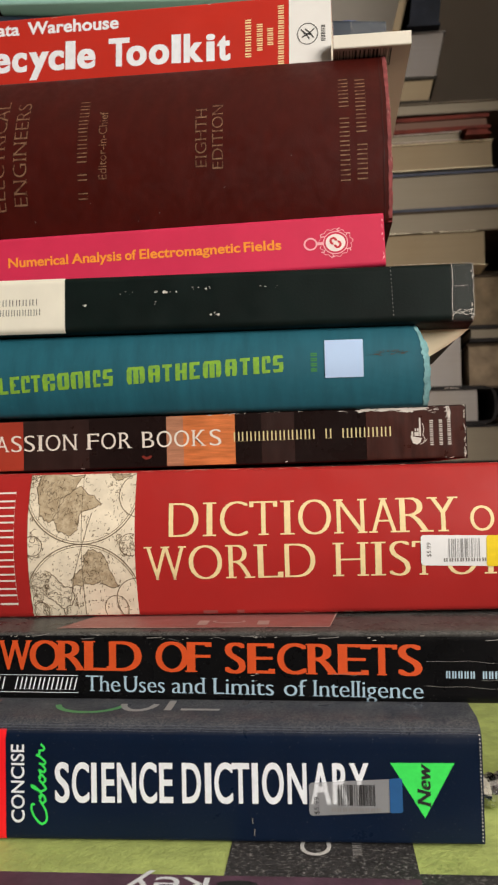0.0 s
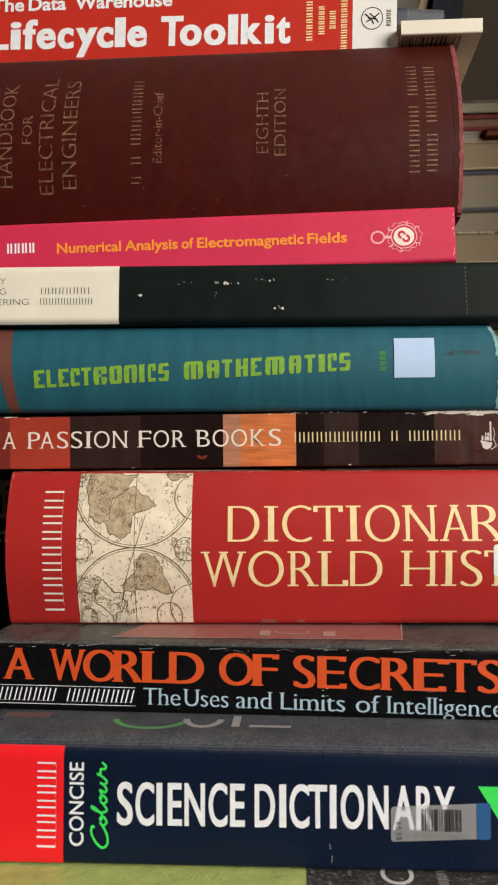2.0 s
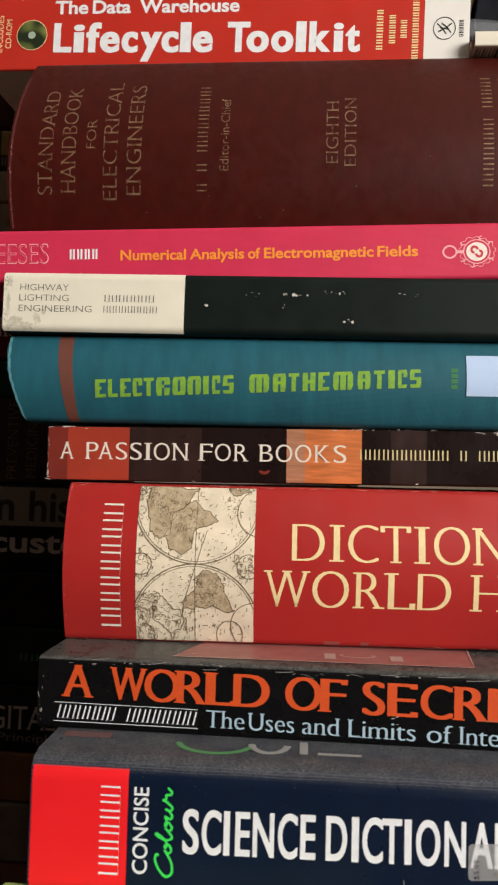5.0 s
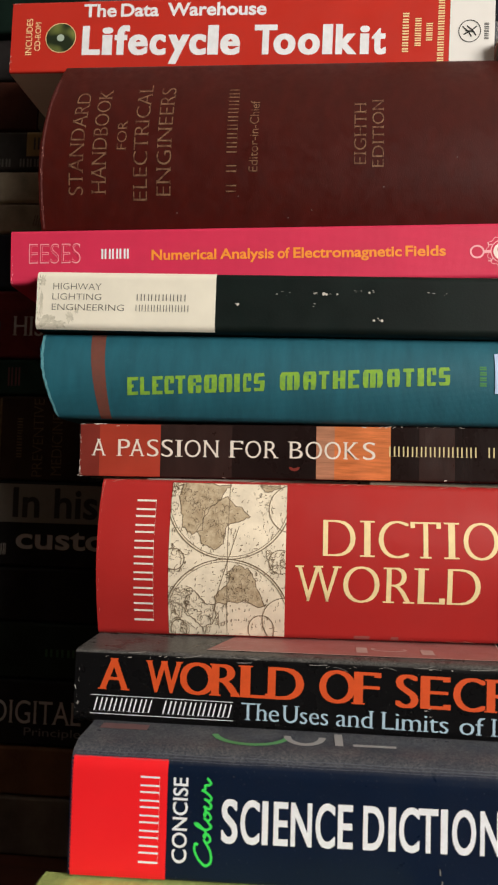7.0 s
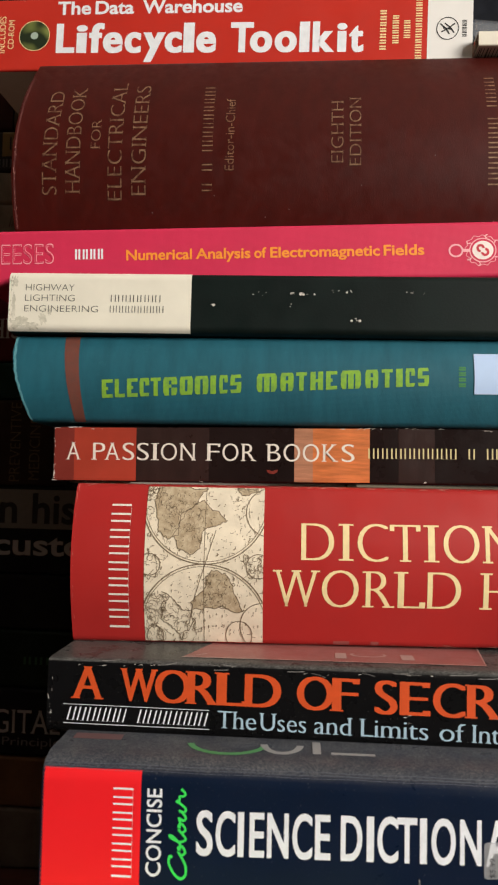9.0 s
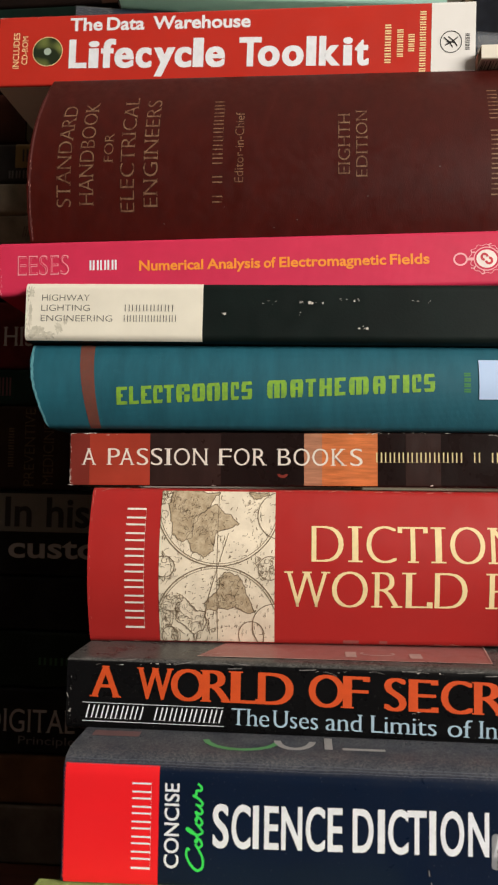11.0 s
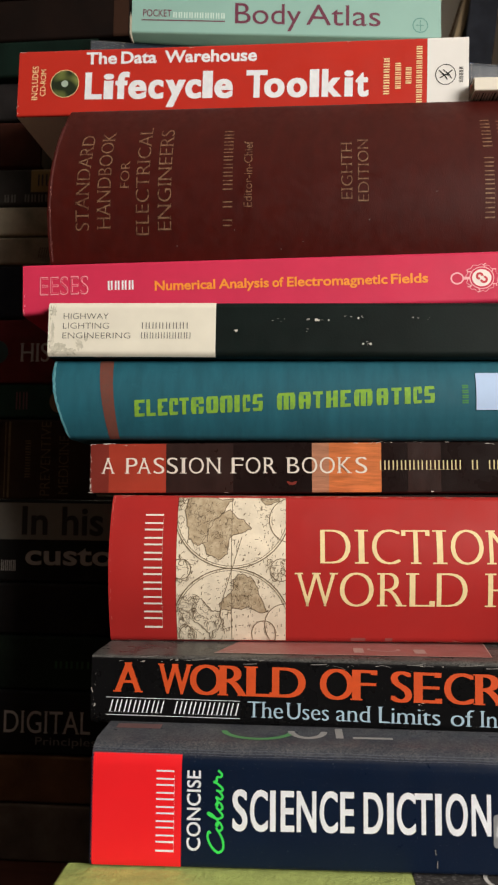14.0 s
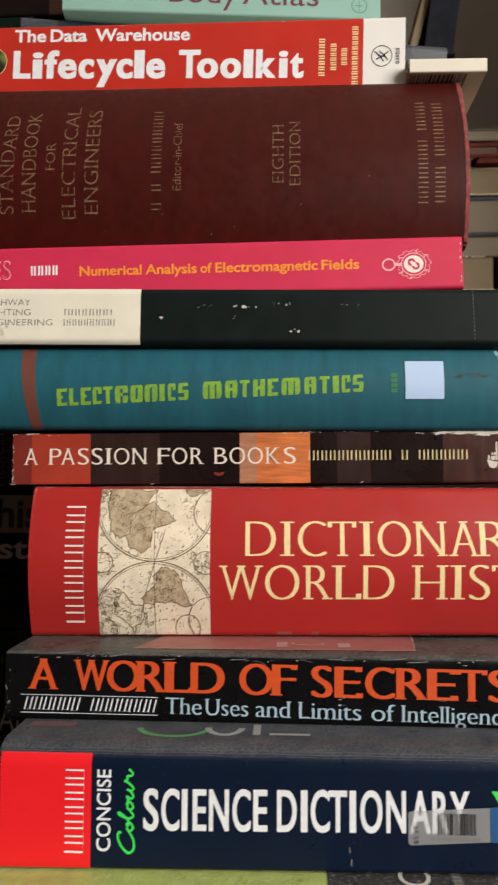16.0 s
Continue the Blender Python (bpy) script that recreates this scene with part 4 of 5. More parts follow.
# teal hardback
em = stacked("book", (-0.184, 0.318, 0.9735), (0.2282, 0.155, 0.0352), teal_cloth, cream_pages, "worn teal cloth hardback with frayed ends, green lettering", bulge=0.006, tilt=0.25, skew=0.0085, rough_ends=0.0008, start=0.0030, skew_top=0.0012, end_top=0.0058, end_foot=0.0008)
spelled(em, "title", [("ELECTRONICS", (0.0412, 0.0456, 0.0464, 0.0504, 0.0513, 0.0555, 0.0563, 0.0602, 0.0607, 0.0647, 0.0657, 0.0712, 0.0722, 0.0774, 0.0781, 0.0835, 0.0843, 0.0865, 0.0878, 0.0911, 0.0921, 0.0964)), ("MATHEMATICS", (0.1024, 0.1102, 0.1116, 0.1167, 0.1177, 0.1218, 0.1232, 0.1281, 0.1292, 0.1335, 0.1349, 0.1426, 0.1443, 0.1492, 0.1505, 0.1547, 0.1560, 0.1585, 0.1596, 0.1632, 0.1642, 0.1685))], 0.0096, 0.0071, lime_ink, 2.68, block=True)

bm = bmesh.new()
bm.faces.new([bm.verts.new(p) for p in ((0.0275, 0.0004, 0), (0.0330, 0.0004, 0), (0.0305, 0.0347, 0), (0.0243, 0.0347, 0))])
em.lay("band", bm, ink("brown_stamped_band", (0.16, 0.05, 0.035), 0.6, 0.3, (0.10, 0.06, 0.05)), 0.0002, "brown stamped band")
put(em, "author_line", bars((4,), 0.0085, 0.0026, 0.6), 0.1798, 0.0150, ink("dim_green_stamping", (0.05, 0.22, 0.06)), up=0.0026)
bm = bmesh.new(); add_box(bm, 0.1856, 0.2013, 0.0126, 0.0282, 0, 0.00012)
em.lay("sticker", bm, surface("pale_blue_label", (0.44, 0.59, 0.84), 0.55, 0.03, 60, bump=0.05), 0.0006, "blank pale blue paper sticker")
wear(em, "stain", [(0.211, 0.0222, 40, 0.008, 0.0010)], ink("rust_stain", (0.07, 0.06, 0.05), 0.8), 3, 0.004, 0.0004)
frayed = surface("frayed_teal_cloth", (0.18, 0.38, 0.40), 0.8, 0.4, 260, bump=0.8, grain=700)
em.patch("frayed_end", 0.2258, 0.2284, 0.0006, 0.0330, frayed, 0.0003, "frayed pale teal cloth at the end", jag=0.0009)
rubbed_teal = ink("rubbed_teal", (0.11, 0.32, 0.37), 0.8, 0.5, (0.03, 0.15, 0.19))
for u, w, lo, hi in ((0.0038, 0.0011, 0.001, 0.0343),):
    bm = bmesh.new()
    stroke(bm, [(u + 0.0005 * noise.noise(Vector((k * 0.45, u * 900, 2))), lo + (hi - lo) * k / 40) for k in range(41)], w, LAYER)
    em.lay("pale_edge", bm, rubbed_teal, 0.0003)

# black-green hardback
hl = stacked("book", (-0.1815, 0.318, 1.0092), (0.2435, 0.125, 0.0243), dark_green, cream_pages, "black-green hardback with white title panel and torn film", round_edge=0.003, tilt=-0.2)
title_panel = surface("ivory_title_panel", (0.80, 0.77, 0.65), 0.5, 0.05, 45, bump=0.05, scuff=0.12, scuff_colour=(0.4, 0.37, 0.30))
hl.patch("title_panel", -0.0002, 0.0732, 0.0004, 0.0239, title_panel, 0.0002, "ivory printed title panel")
fine_ink = ink("dark_grey_print", (0.11, 0.11, 0.10))
for word, u, v, w in (("HIGHWAY", 0.0066, 0.0166, 0.0198), ("LIGHTING", 0.0064, 0.0124, 0.0202), ("ENGINEERING", 0.0063, 0.0081, 0.0298)):
    put(hl, "title", lettering(word, w, 0.0025, -0.014), u, v, fine_ink, off=0.0004)
put(hl, "author_line", bars((7,), 0.0208, 0.0027, 0.25), 0.0408, 0.0124, fine_ink, off=0.0004)
put(hl, "author_line", bars((9,), 0.0222, 0.0027, 0.25), 0.0406, 0.0081, fine_ink, off=0.0004)
wear(hl, "scratch", [(0.113, 0.0165, 5, 0.0008, 0.0004), (0.119, 0.0162, 3, 0.0006, 0.0005), (0.132, 0.0172, 10, 0.004, 0.0008), (0.0815, 0.0116, 2, 0.0004, 0.0003),
                     (0.138, 0.0062, 5, 0.0006, 0.0010), (0.112, 0.0120, 2, 0.001, 0.001), (0.16, 0.0172, 4, 0.004, 0.0008), (0.098, 0.0165, 4, 0.006, 0.002)], scratch, 5, 0.0013, 0.00045)
bm = bmesh.new()
for k in range(13):
    rect(bm, 0.2103 + 0.00008 * k, 0.21055 + 0.00008 * k, 0.0228 - k * 0.00165, 0.0235 - k * 0.00165)
hl.lay("stitch", bm, scratch_dim, 0.0003)
bm = bmesh.new()
for k, (u, v, r) in enumerate(((0.1162, 0.0163, 0.0007), (0.1172, 0.0161, 0.0005), (0.1215, 0.0162, 0.0004), (0.0822, 0.0116, 0.0006), (0.1360, 0.0060, 0.0005), (0.1392, 0.0060, 0.0006), (0.1340, 0.0170, 0.0004))):
    disc(bm, u, v, r, r * 0.9, 14, LAYER * (4 + k), 0.5, k * 2.3)
tagged(hl.lay("chip", bm, scratch, 0.0003), kind="stuff")
torn_film = bpy.data.materials.new("torn_clear_film")
ft, fp = nodes_of(torn_film)
fp.inputs["Base Color"].default_value, fp.inputs["Roughness"].default_value, fp.inputs["Alpha"].default_value = (0.5, 0.5, 0.48, 1), 0.15, 0.07
hl.patch("film", 0.2345, 0.2440, 0.0003, 0.0246, torn_film, 0.0005, "torn clear protective film", jag=0.0004)
rnd = random.Random(21)
for path in ([(0.2433, 0.0006), (0.2437, 0.006), (0.2434, 0.012), (0.2436, 0.018), (0.2432, 0.0238)], [(0.2352, 0.0010), (0.2350, 0.0085), (0.2353, 0.016), (0.2351, 0.0236)],
             [(0.2352, 0.0040), (0.2380, 0.0030), (0.2405, 0.0042), (0.2432, 0.0050)], [(0.2350, 0.0022), (0.2376, 0.0046), (0.2400, 0.0026), (0.2434, 0.0030)],
             [(0.2352, 0.0146), (0.2378, 0.0142), (0.2412, 0.0148)], [(0.2350, 0.0238), (0.2390, 0.0240), (0.2436, 0.0237)], [(0.2120, 0.0240), (0.2200, 0.0239), (0.2290, 0.0241), (0.2350, 0.0240)]):
    bm = bmesh.new()
    fine = []
    for (x0, y0), (x1, y1) in zip(path, path[1:]):
        for k in range(6):
            f = k / 6
            fine.append((x0 + (x1 - x0) * f + rnd.gauss(0, 0.00006), y0 + (y1 - y0) * f + rnd.gauss(0, 0.00006)))
    fine.append(path[-1])
    stroke(bm, fine, rnd.uniform(0.00008, 0.00022), LAYER)
    hl.lay("film_edge", bm, scratch if len(path) != 3 else scratch_dim, 0.0007)
wear(hl, "film_tear", [(0.2430, 0.0040, 14, 0.0007, 0.0035), (0.2400, 0.0038, 10, 0.0030, 0.0010), (0.2432, 0.0200, 8, 0.0006, 0.0035), (0.2390, 0.0145, 4, 0.0030, 0.0003)], scratch, 6, 0.0022, 0.0005, 0.0008)
wear(hl, "edge_wear", [(0.0006, 0.012, 14, 0.0004, 0.011)], ink("grey_rubbing", (0.40, 0.38, 0.31)), 2, 0.002, 0.0005, 0.0004)
bm = bmesh.new()
for k, (u, v, rx, ry) in enumerate(((0.0045, 0.0040, 0.0030, 0.0022), (0.0090, 0.0026, 0.0032, 0.0014), (0.0140, 0.0052, 0.0014, 0.0022), (0.0018, 0.0105, 0.0009, 0.0050), (0.0165, 0.0080, 0.0007, 0.0013), (0.0022, 0.0200, 0.0010, 0.0022))):
    disc(bm, u, v, rx, ry, 30, LAYER * k, 0.7, k * 1.7 + 0.4)
tagged(hl.lay("smudge", bm, ink("grey_green_smudge", (0.55, 0.53, 0.43), 0.6, 0.8, (0.76, 0.73, 0.61)), 0.0003), kind="stuff")

# added upright sheet: catches light to stand for the lower cover's bright underside
bm = bmesh.new()
sheet = [[], []]
for k, back in ((0, 0.0), (1, 0.0004)):
    for i in range(9):
        f = i / 8
        # the upper edge, and the lower edge that runs down to a corner
        top_x = 0.2150 + 0.0295 * f
        hang = 0.0185 * (1 - f) ** 0.8 + 0.0004 * math.sin(5 * f)
        sheet[k].append([bm.verts.new((top_x - 0.004 * g * (1 - f), 0.016 + back + 0.006 * g * g, -0.0003 - hang * g)) for g in (0, 0.35, 0.7, 1)])
for rows in sheet:
    for a, b2 in zip(rows, rows[1:]):
        for g in range(3):
            bm.faces.new((a[g], b2[g], b2[g + 1], a[g + 1]))
for i in range(8):
    bm.faces.new((sheet[0][i][3], sheet[0][i + 1][3], sheet[1][i + 1][3], sheet[1][i][3]))
bmesh.ops.recalc_face_normals(bm, faces=bm.faces)
part("added_lit_sheet", bm, tan_paper, hl.ob, "tan sheet added for the brightly lit underside of the lower cover")

# pink hardback
nf = stacked("book", (-0.1958, 0.325, 1.0290), (0.2245, 0.16, 0.0233), pink_cloth, white_pages, "bright pink hardback with orange title on the spine", tilt=1.8, yaw=1.6, round_edge=0.002)
bm = lettering("EESES", 0.0218, 0.0082, 0.0)
put(nf, "series_mark", bm, 0.0078, 0.0090, pale_pink)
put(nf, "series_mark", lettering("EESES", 0.0211, 0.0074, -0.018), 0.00815, 0.0094, ink("pink_print", (0.64, 0.03, 0.09)), off=0.0004)
put(nf, "author_line", bars((4,), 0.0125, 0.0042, 0.5), 0.0380, 0.0105, white_ink)
words(nf, "title", [("Numerical", 0.0594, 0.0864), ("Analysis", 0.0879, 0.1102), ("of", 0.1117, 0.1167), ("Electromagnetic", 0.1182, 0.1624), ("Fields", 0.1639, 0.1802)], 0.0097, 0.0044, amber_ink, bold=0.024)
bm = bmesh.new(); disc(bm, 0.2035, 0.0112, 0.0042, 0.0038)
nf.lay("emblem", bm, ink("emblem_white", (0.85, 0.76, 0.72)), 0.0002)
bm = bmesh.new(); ring(bm, 0.2035, 0.0112, 0.0052, 0.0048, 0.0004); ring(bm, 0.1928, 0.0112, 0.0026, 0.0024, 0.0007)
for r, amp, n, w in ((0.0069, 0.06, 13, 0.00022),):
    rim = []
    for k in range(120):
        a = 2 * math.pi * k / 120
        q = r * (1 + amp * math.sin(n * a) + 0.04 * math.sin(3 * a + 1))
        rim.append((0.2035 + q * math.cos(a), 0.0112 + 0.86 * q * math.sin(a)))
    stroke(bm, rim, w, LAYER, True)
for a in (35, 75, 145, 215, 255, 325):
    c, d = math.cos(radians(a)), math.sin(radians(a))
    stroke(bm, [(0.2035 + 0.0056 * c, 0.0112 + 0.0050 * d), (0.2035 + 0.0068 * c - 0.0008 * d, 0.0112 + 0.0058 * d + 0.0007 * c), (0.2035 + 0.0078 * c, 0.0112 + 0.0066 * d)], 0.0005, LAYER * 2)
rect(bm, 0.1955, 0.1985, 0.0106, 0.0118, LAYER)
nf.lay("emblem", bm, pale_pink, 0.00022)
bm = bmesh.new(); ring(bm, 0.2026, 0.0120, 0.0012, 0.0012, 0.0010, 0, 270, 14); ring(bm, 0.2044, 0.0104, 0.0012, 0.0012, 0.0010, 180, 450, 14, LAYER)
nf.lay("emblem", bm, ink("emblem_red", (0.55, 0.03, 0.05)), 0.00032)
wear(nf, "edge_wear", [(0.2236, 0.012, 12, 0.0004, 0.010), (0.0006, 0.010, 10, 0.0004, 0.010), (0.21, 0.0228, 5, 0.01, 0.0002)], pale_pink, 3, 0.002, 0.0004)

# maroon handbook
hb = stacked("book", (-0.191, 0.330, 1.0565), (0.2235, 0.16, 0.0822), maroon_cloth, cream_pages, "very thick maroon cloth handbook with faded gold lettering", bulge=0.012, lean=0.012, tilt=0.35, rough_ends=0.0003, skew=0.0015, skew_top=0.0064)
for word, u, v, w, h in (("STANDARD", 0.0140, 0.0153, 0.0064, 0.0481), ("HANDBOOK", 0.0245, 0.0157, 0.0064, 0.0495), ("FOR", 0.0355, 0.0343, 0.0040, 0.0140),
                         ("ELECTRICAL", 0.0430, 0.0129, 0.0060, 0.0548), ("ENGINEERS", 0.0532, 0.0149, 0.0061, 0.0510), ("EIGHTH", 0.1373, 0.0274, 0.0049, 0.0286),
                         ("EDITION", 0.1449, 0.0262, 0.0047, 0.0314)):
    put(hb, "title", lettering(word, h, w, -0.018, 0.08, 0.03), u, v, worn_gold, up=w)
put(hb, "editor_line", lettering("Editor-in-Chief", 0.0332, 0.0038, -0.004), 0.0930, 0.0246, worn_gold, up=0.0036)
put(hb, "author_line", bars((1, 1, 8), 0.0494, 0.0044, 0.26), 0.0832, 0.0158, gold_ink, up=0.0044)
put(hb, "publisher_mark", bars((7, 4), 0.0510, 0.0042, 0.28), 0.2014, 0.0172, gold_ink, up=0.0042)
put(hb, "publisher_mark", bars((4, 7), 0.0499, 0.0044, 0.28), 0.2089, 0.0175, gold_ink, up=0.0042)
rubbed = surface("rubbed_maroon_cloth", (0.22, 0.045, 0.045), 0.8, 0.5, 220, bump=0.8, grain=600)
hb.patch("worn_end", 0.2220, 0.2237, 0.0005, 0.0815, rubbed, 0.0003, "rubbed reddish cloth at the end", jag=0.0004)
bm = bmesh.new(); stroke(bm, [(0.2203 + 0.0002 * math.sin(i), 0.001 + 0.0805 * i / 20) for i in range(21)], 0.00022)
hb.lay("crease", bm, ink("dark_crease", (0.03, 0.008, 0.008)), 0.0004)
wear(hb, "edge_wear", [(0.2232, 0.05, 24, 0.0005, 0.03), (0.0015, 0.02, 20, 0.0006, 0.02)], ink("pale_rubbing", (0.42, 0.20, 0.17)), 4, 0.0025, 0.0004, 0.0005)
bm = bmesh.new()
for k, (u, v) in enumerate(((0.062, 0.008), (0.0885, 0.0145), (0.120, 0.009), (0.15, 0.018), (0.11, 0.006), (0.18, 0.03))):
    disc(bm, u, v, 0.00018, 0.00022, 8)
tagged(hb.lay("speck", bm, scratch_dim, 0.0003), kind="stuff")

# one pale line for both the rounded edge's highlight and its rubbing
bm = bmesh.new(); stroke(bm, [(0.0014 + 0.0003 * noise.noise(Vector((i * 0.5, 3, 1))), 0.002 + 0.070 * i / 24) for i in range(25)], 0.0008)
hb.lay("pale_edge", bm, ink("lit_rubbed_maroon", (0.12, 0.035, 0.032), 0.6, 0.7, (0.06, 0.010, 0.009)), 0.0003)

# scarlet paperback
wh = stacked("book", (-0.217, 0.3635, 1.1412), (0.2245, 0.187, 0.0345), scarlet, white_pages, "scarlet paperback with bold white title, white end panel", covers=(cream_paper, cream_paper), round_edge=0.001, yaw=-2.2, tilt=-0.9, inset=0.0)
words(wh, "title", [("The", 0.0353, 0.0512), ("Data", 0.0533, 0.0716), ("Warehouse", 0.0757, 0.1222)], 0.0264, 0.0064, white_ink, -0.6, bold=0.027)
spelled(wh, "title", [("Lifecycle", (0.0352, 0.0441, 0.0448, 0.0501, 0.0509, 0.0581, 0.0576, 0.0671, 0.0679, 0.0757, 0.0766, 0.0870, 0.0867, 0.0948, 0.0954, 0.1005, 0.1013, 0.1107)), ("Toolkit", (0.1172, 0.1277, 0.1261, 0.1363, 0.1373, 0.1474, 0.1485, 0.1531, 0.1544, 0.1642, 0.1653, 0.1697, 0.1707, 0.1771))], 0.0081, 0.0141, white_ink, -0.95, bold=0.026, smear=0.06)
put(wh, "note", lettering("INCLUDES", 0.0178, 0.0030, 0.0, 0.05), 0.0074, 0.0085, cream_ink, up=0.0030)
put(wh, "note", lettering("CD-ROM", 0.0140, 0.0028, 0.0, 0.05), 0.0118, 0.0105, cream_ink, up=0.0028)
bm = bmesh.new(); disc(bm, 0.0246, 0.0166, 0.0072, 0.0070)
cd_dark = bpy.data.materials.new("printed_disc")
ft, fp = nodes_of(cd_dark)
sheen = ramp(ft, tex_noise(ft, 95, 1, 0.4), 0.38, 0.62, (0.02, 0.03, 0.015, 1), (0.22, 0.26, 0.07, 1))
link(ft, sheen, fp.inputs["Base Color"]); fp.inputs["Roughness"].default_value = 0.3
wh.lay("disc_picture", bm, cd_dark, 0.0002, "printed picture of a dark shiny disc")
bm = bmesh.new(); disc(bm, 0.0246, 0.0166, 0.0018, 0.0017)
wh.lay("disc_hub", bm, ink("hub_print", (0.40, 0.50, 0.42)), 0.0004)
bm = bmesh.new(); ring(bm, 0.0246, 0.0166, 0.0073, 0.0071, 0.0003)
wh.lay("disc_rim", bm, cream_ink, 0.0004)
for n, u, v, h in ((7, 0.1842, 0.0062, 0.0190), (6, 0.1897, 0.0090, 0.0136), (4, 0.1947, 0.0114, 0.0088), (12, 0.1998, 0.0018, 0.0290)):
    put(wh, "author_line", bars((n,), h, 0.0028, 0.5), u, v, cream_ink, up=0.0028)
wh.patch("end_panel", 0.2050, 0.2246, 0.0003, 0.0342, surface("white_end_panel", (0.78, 0.77, 0.74), 0.4, 0.03, 40, bump=0.04), 0.0002, "white printed end panel")
bm = bmesh.new(); ring(bm, 0.2137, 0.0156, 0.0047, 0.0050, 0.0004)
for a, b2 in (((0.2105, 0.0178), (0.2145, 0.0130)), ((0.2125, 0.0180), (0.2165, 0.0135)), ((0.2110, 0.0140), (0.2168, 0.0178)), ((0.2118, 0.0158), (0.2158, 0.0150))):
    stroke(bm, [a, ((a[0] + b2[0]) / 2 + 0.0006, (a[1] + b2[1]) / 2), b2], 0.0006, LAYER)
wh.lay("emblem", bm, black_ink, 0.0004)
put(wh, "publisher_mark", bars((5,), 0.0080, 0.0020, 0.5), 0.2200, 0.0115, black_ink, up=0.0020, off=0.0004)
wear(wh, "edge_wear", [(0.0012, 0.0336, 6, 0.001, 0.0003), (0.1, 0.0337, 10, 0.1, 0.0002), (0.0004, 0.004, 6, 0.0003, 0.004)], scratch, 8, 0.002, 0.0003, 0.0004)

# slim cream paperback beside it, barcode on its lower cover
slim = stacked("book", (0.0085, 0.3468, 1.1406), (0.0350, 0.225, 0.0066), cream_paper, cream_pages, "slim cream paperback with barcode under its cover", covers=(cream_paper, grey_card), round_edge=0.0008, inset=0.0, board=0.0006)
bm = bmesh.new(); barcode(bm, 0.001, 0.027, 0.002, 0.017, 2)
tagged(on_top(slim, "barcode", bm, black_ink, under=True), kind="stuff")

# navy book in film, mint pocket book and what lies on it
navy = stacked("book", (-0.182, 0.372, 1.1757), (0.222, 0.15, 0.0115), navy_cloth, white_pages, "thin navy book in a clear plastic jacket", yaw=8.5, round_edge=0.003)
put(navy, "author_line", bars((6,), 0.010, 0.003, 0.5), 0.191, 0.0015, scratch_dim, up=0.003)
navy.patch("film", 0.203, 0.2222, 0.0004, 0.0122, torn_film, 0.0004, "clear plastic jacket end")
navy.patch("film", -0.0002, 0.018, 0.0004, 0.0122, torn_film, 0.0004, "clear plastic jacket end")
wear(navy, "film_edge", [(0.2035, 0.006, 14, 0.0003, 0.006), (0.208, 0.006, 10, 0.0003, 0.006), (0.2218, 0.006, 12, 0.0006, 0.006), (0.007, 0.006, 12, 0.0004, 0.006), (0.0165, 0.006, 12, 0.0004, 0.006)], scratch_dim, 3, 0.002, 0.0005, 0.0006)
bm = bmesh.new(); add_box(bm, 0.2000, 0.2085, 0.006, 0.018, 0.0116, 0.0146, 0, 0.001)
part("tab", bm, surface("bright_blue_plastic", (0.02, 0.10, 0.42), 0.4, 0.08, 80, bump=0.05), navy.ob, "small bright blue plastic tab")
ba = stacked("book", (-0.160, 0.3685, 1.1875), (0.160, 0.105, 0.0262), mint, white_pages, "small mint green pocket book with plum title", yaw=4.6, round_edge=0.0012, inset=0.0)
words(ba, "title", [("Body", 0.0532, 0.0874), ("Atlas", 0.0900, 0.1285)], 0.0060, 0.0110, plum_ink)
put(ba, "title", lettering("POCKET", 0.0146, 0.0038, 0.008), 0.0058, 0.0088, plum_ink)
put(ba, "series_mark", bars((10,), 0.0274, 0.0030, 0.5), 0.0210, 0.0084, ink("pale_mint_print", (0.55, 0.70, 0.64)))
bm = bmesh.new(); rect(bm, 0.0050, 0.0480, 0.0066, 0.0072)
ba.lay("rule", bm, plum_ink, 0.0002)
bm = bmesh.new(); ring(bm, 0.1492, 0.0070, 0.0038, 0.0038, 0.0005); stroke(bm, [(0.1492, 0.0040), (0.1492, 0.0098)], 0.0004); stroke(bm, [(0.1468, 0.0070), (0.1510, 0.0070)], 0.0004, LAYER)
ba.lay("emblem", bm, ink("teal_print", (0.10, 0.26, 0.23)), 0.0002)
top_book = stacked("book", (-0.10, 0.378, 1.2140), (0.102, 0.10, 0.022), cream_paper, cream_pages, "cream covered book with navy end on top", yaw=4.6, round_edge=0.001)
top_book.patch("end_panel", 0.083, 0.102, 0.0003, 0.0217, navy_cloth, 0.0002, "navy printed end panel")

# shiny metal tube lying on the lime green cover
chrome = surface("chrome", (0.62, 0.62, 0.63), 0.22, 0.2, 300, metal=1.0, bump=0.3, grain=500)
bm = bmesh.new()
prof = [(0.0, 0.002), (0.001, 0.005), (0.004, 0.0062), (0.006, 0.0052), (0.008, 0.0062), (0.011, 0.0052), (0.013, 0.0062), (0.05, 0.0062), (0.062, 0.004), (0.064, 0.0)]
rows = [[bm.verts.new((x, r * math.cos(2 * math.pi * k / 20), r * math.sin(2 * math.pi * k / 20))) for k in range(20)] for x, r in [(0, 0.0002)] + prof[:-1] + [(0.064, 0.0002)]]
for a, b2 in zip(rows, rows[1:]):
    for k in range(20):
        bm.faces.new((a[k], a[(k + 1) % 20], b2[(k + 1) % 20], b2[k]))
bmesh.ops.recalc_face_normals(bm, faces=bm.faces)
tube = tagged(mesh_object("metal_tube", bm, chrome), "small ribbed chrome metal tube lying on the green cover", "tube")
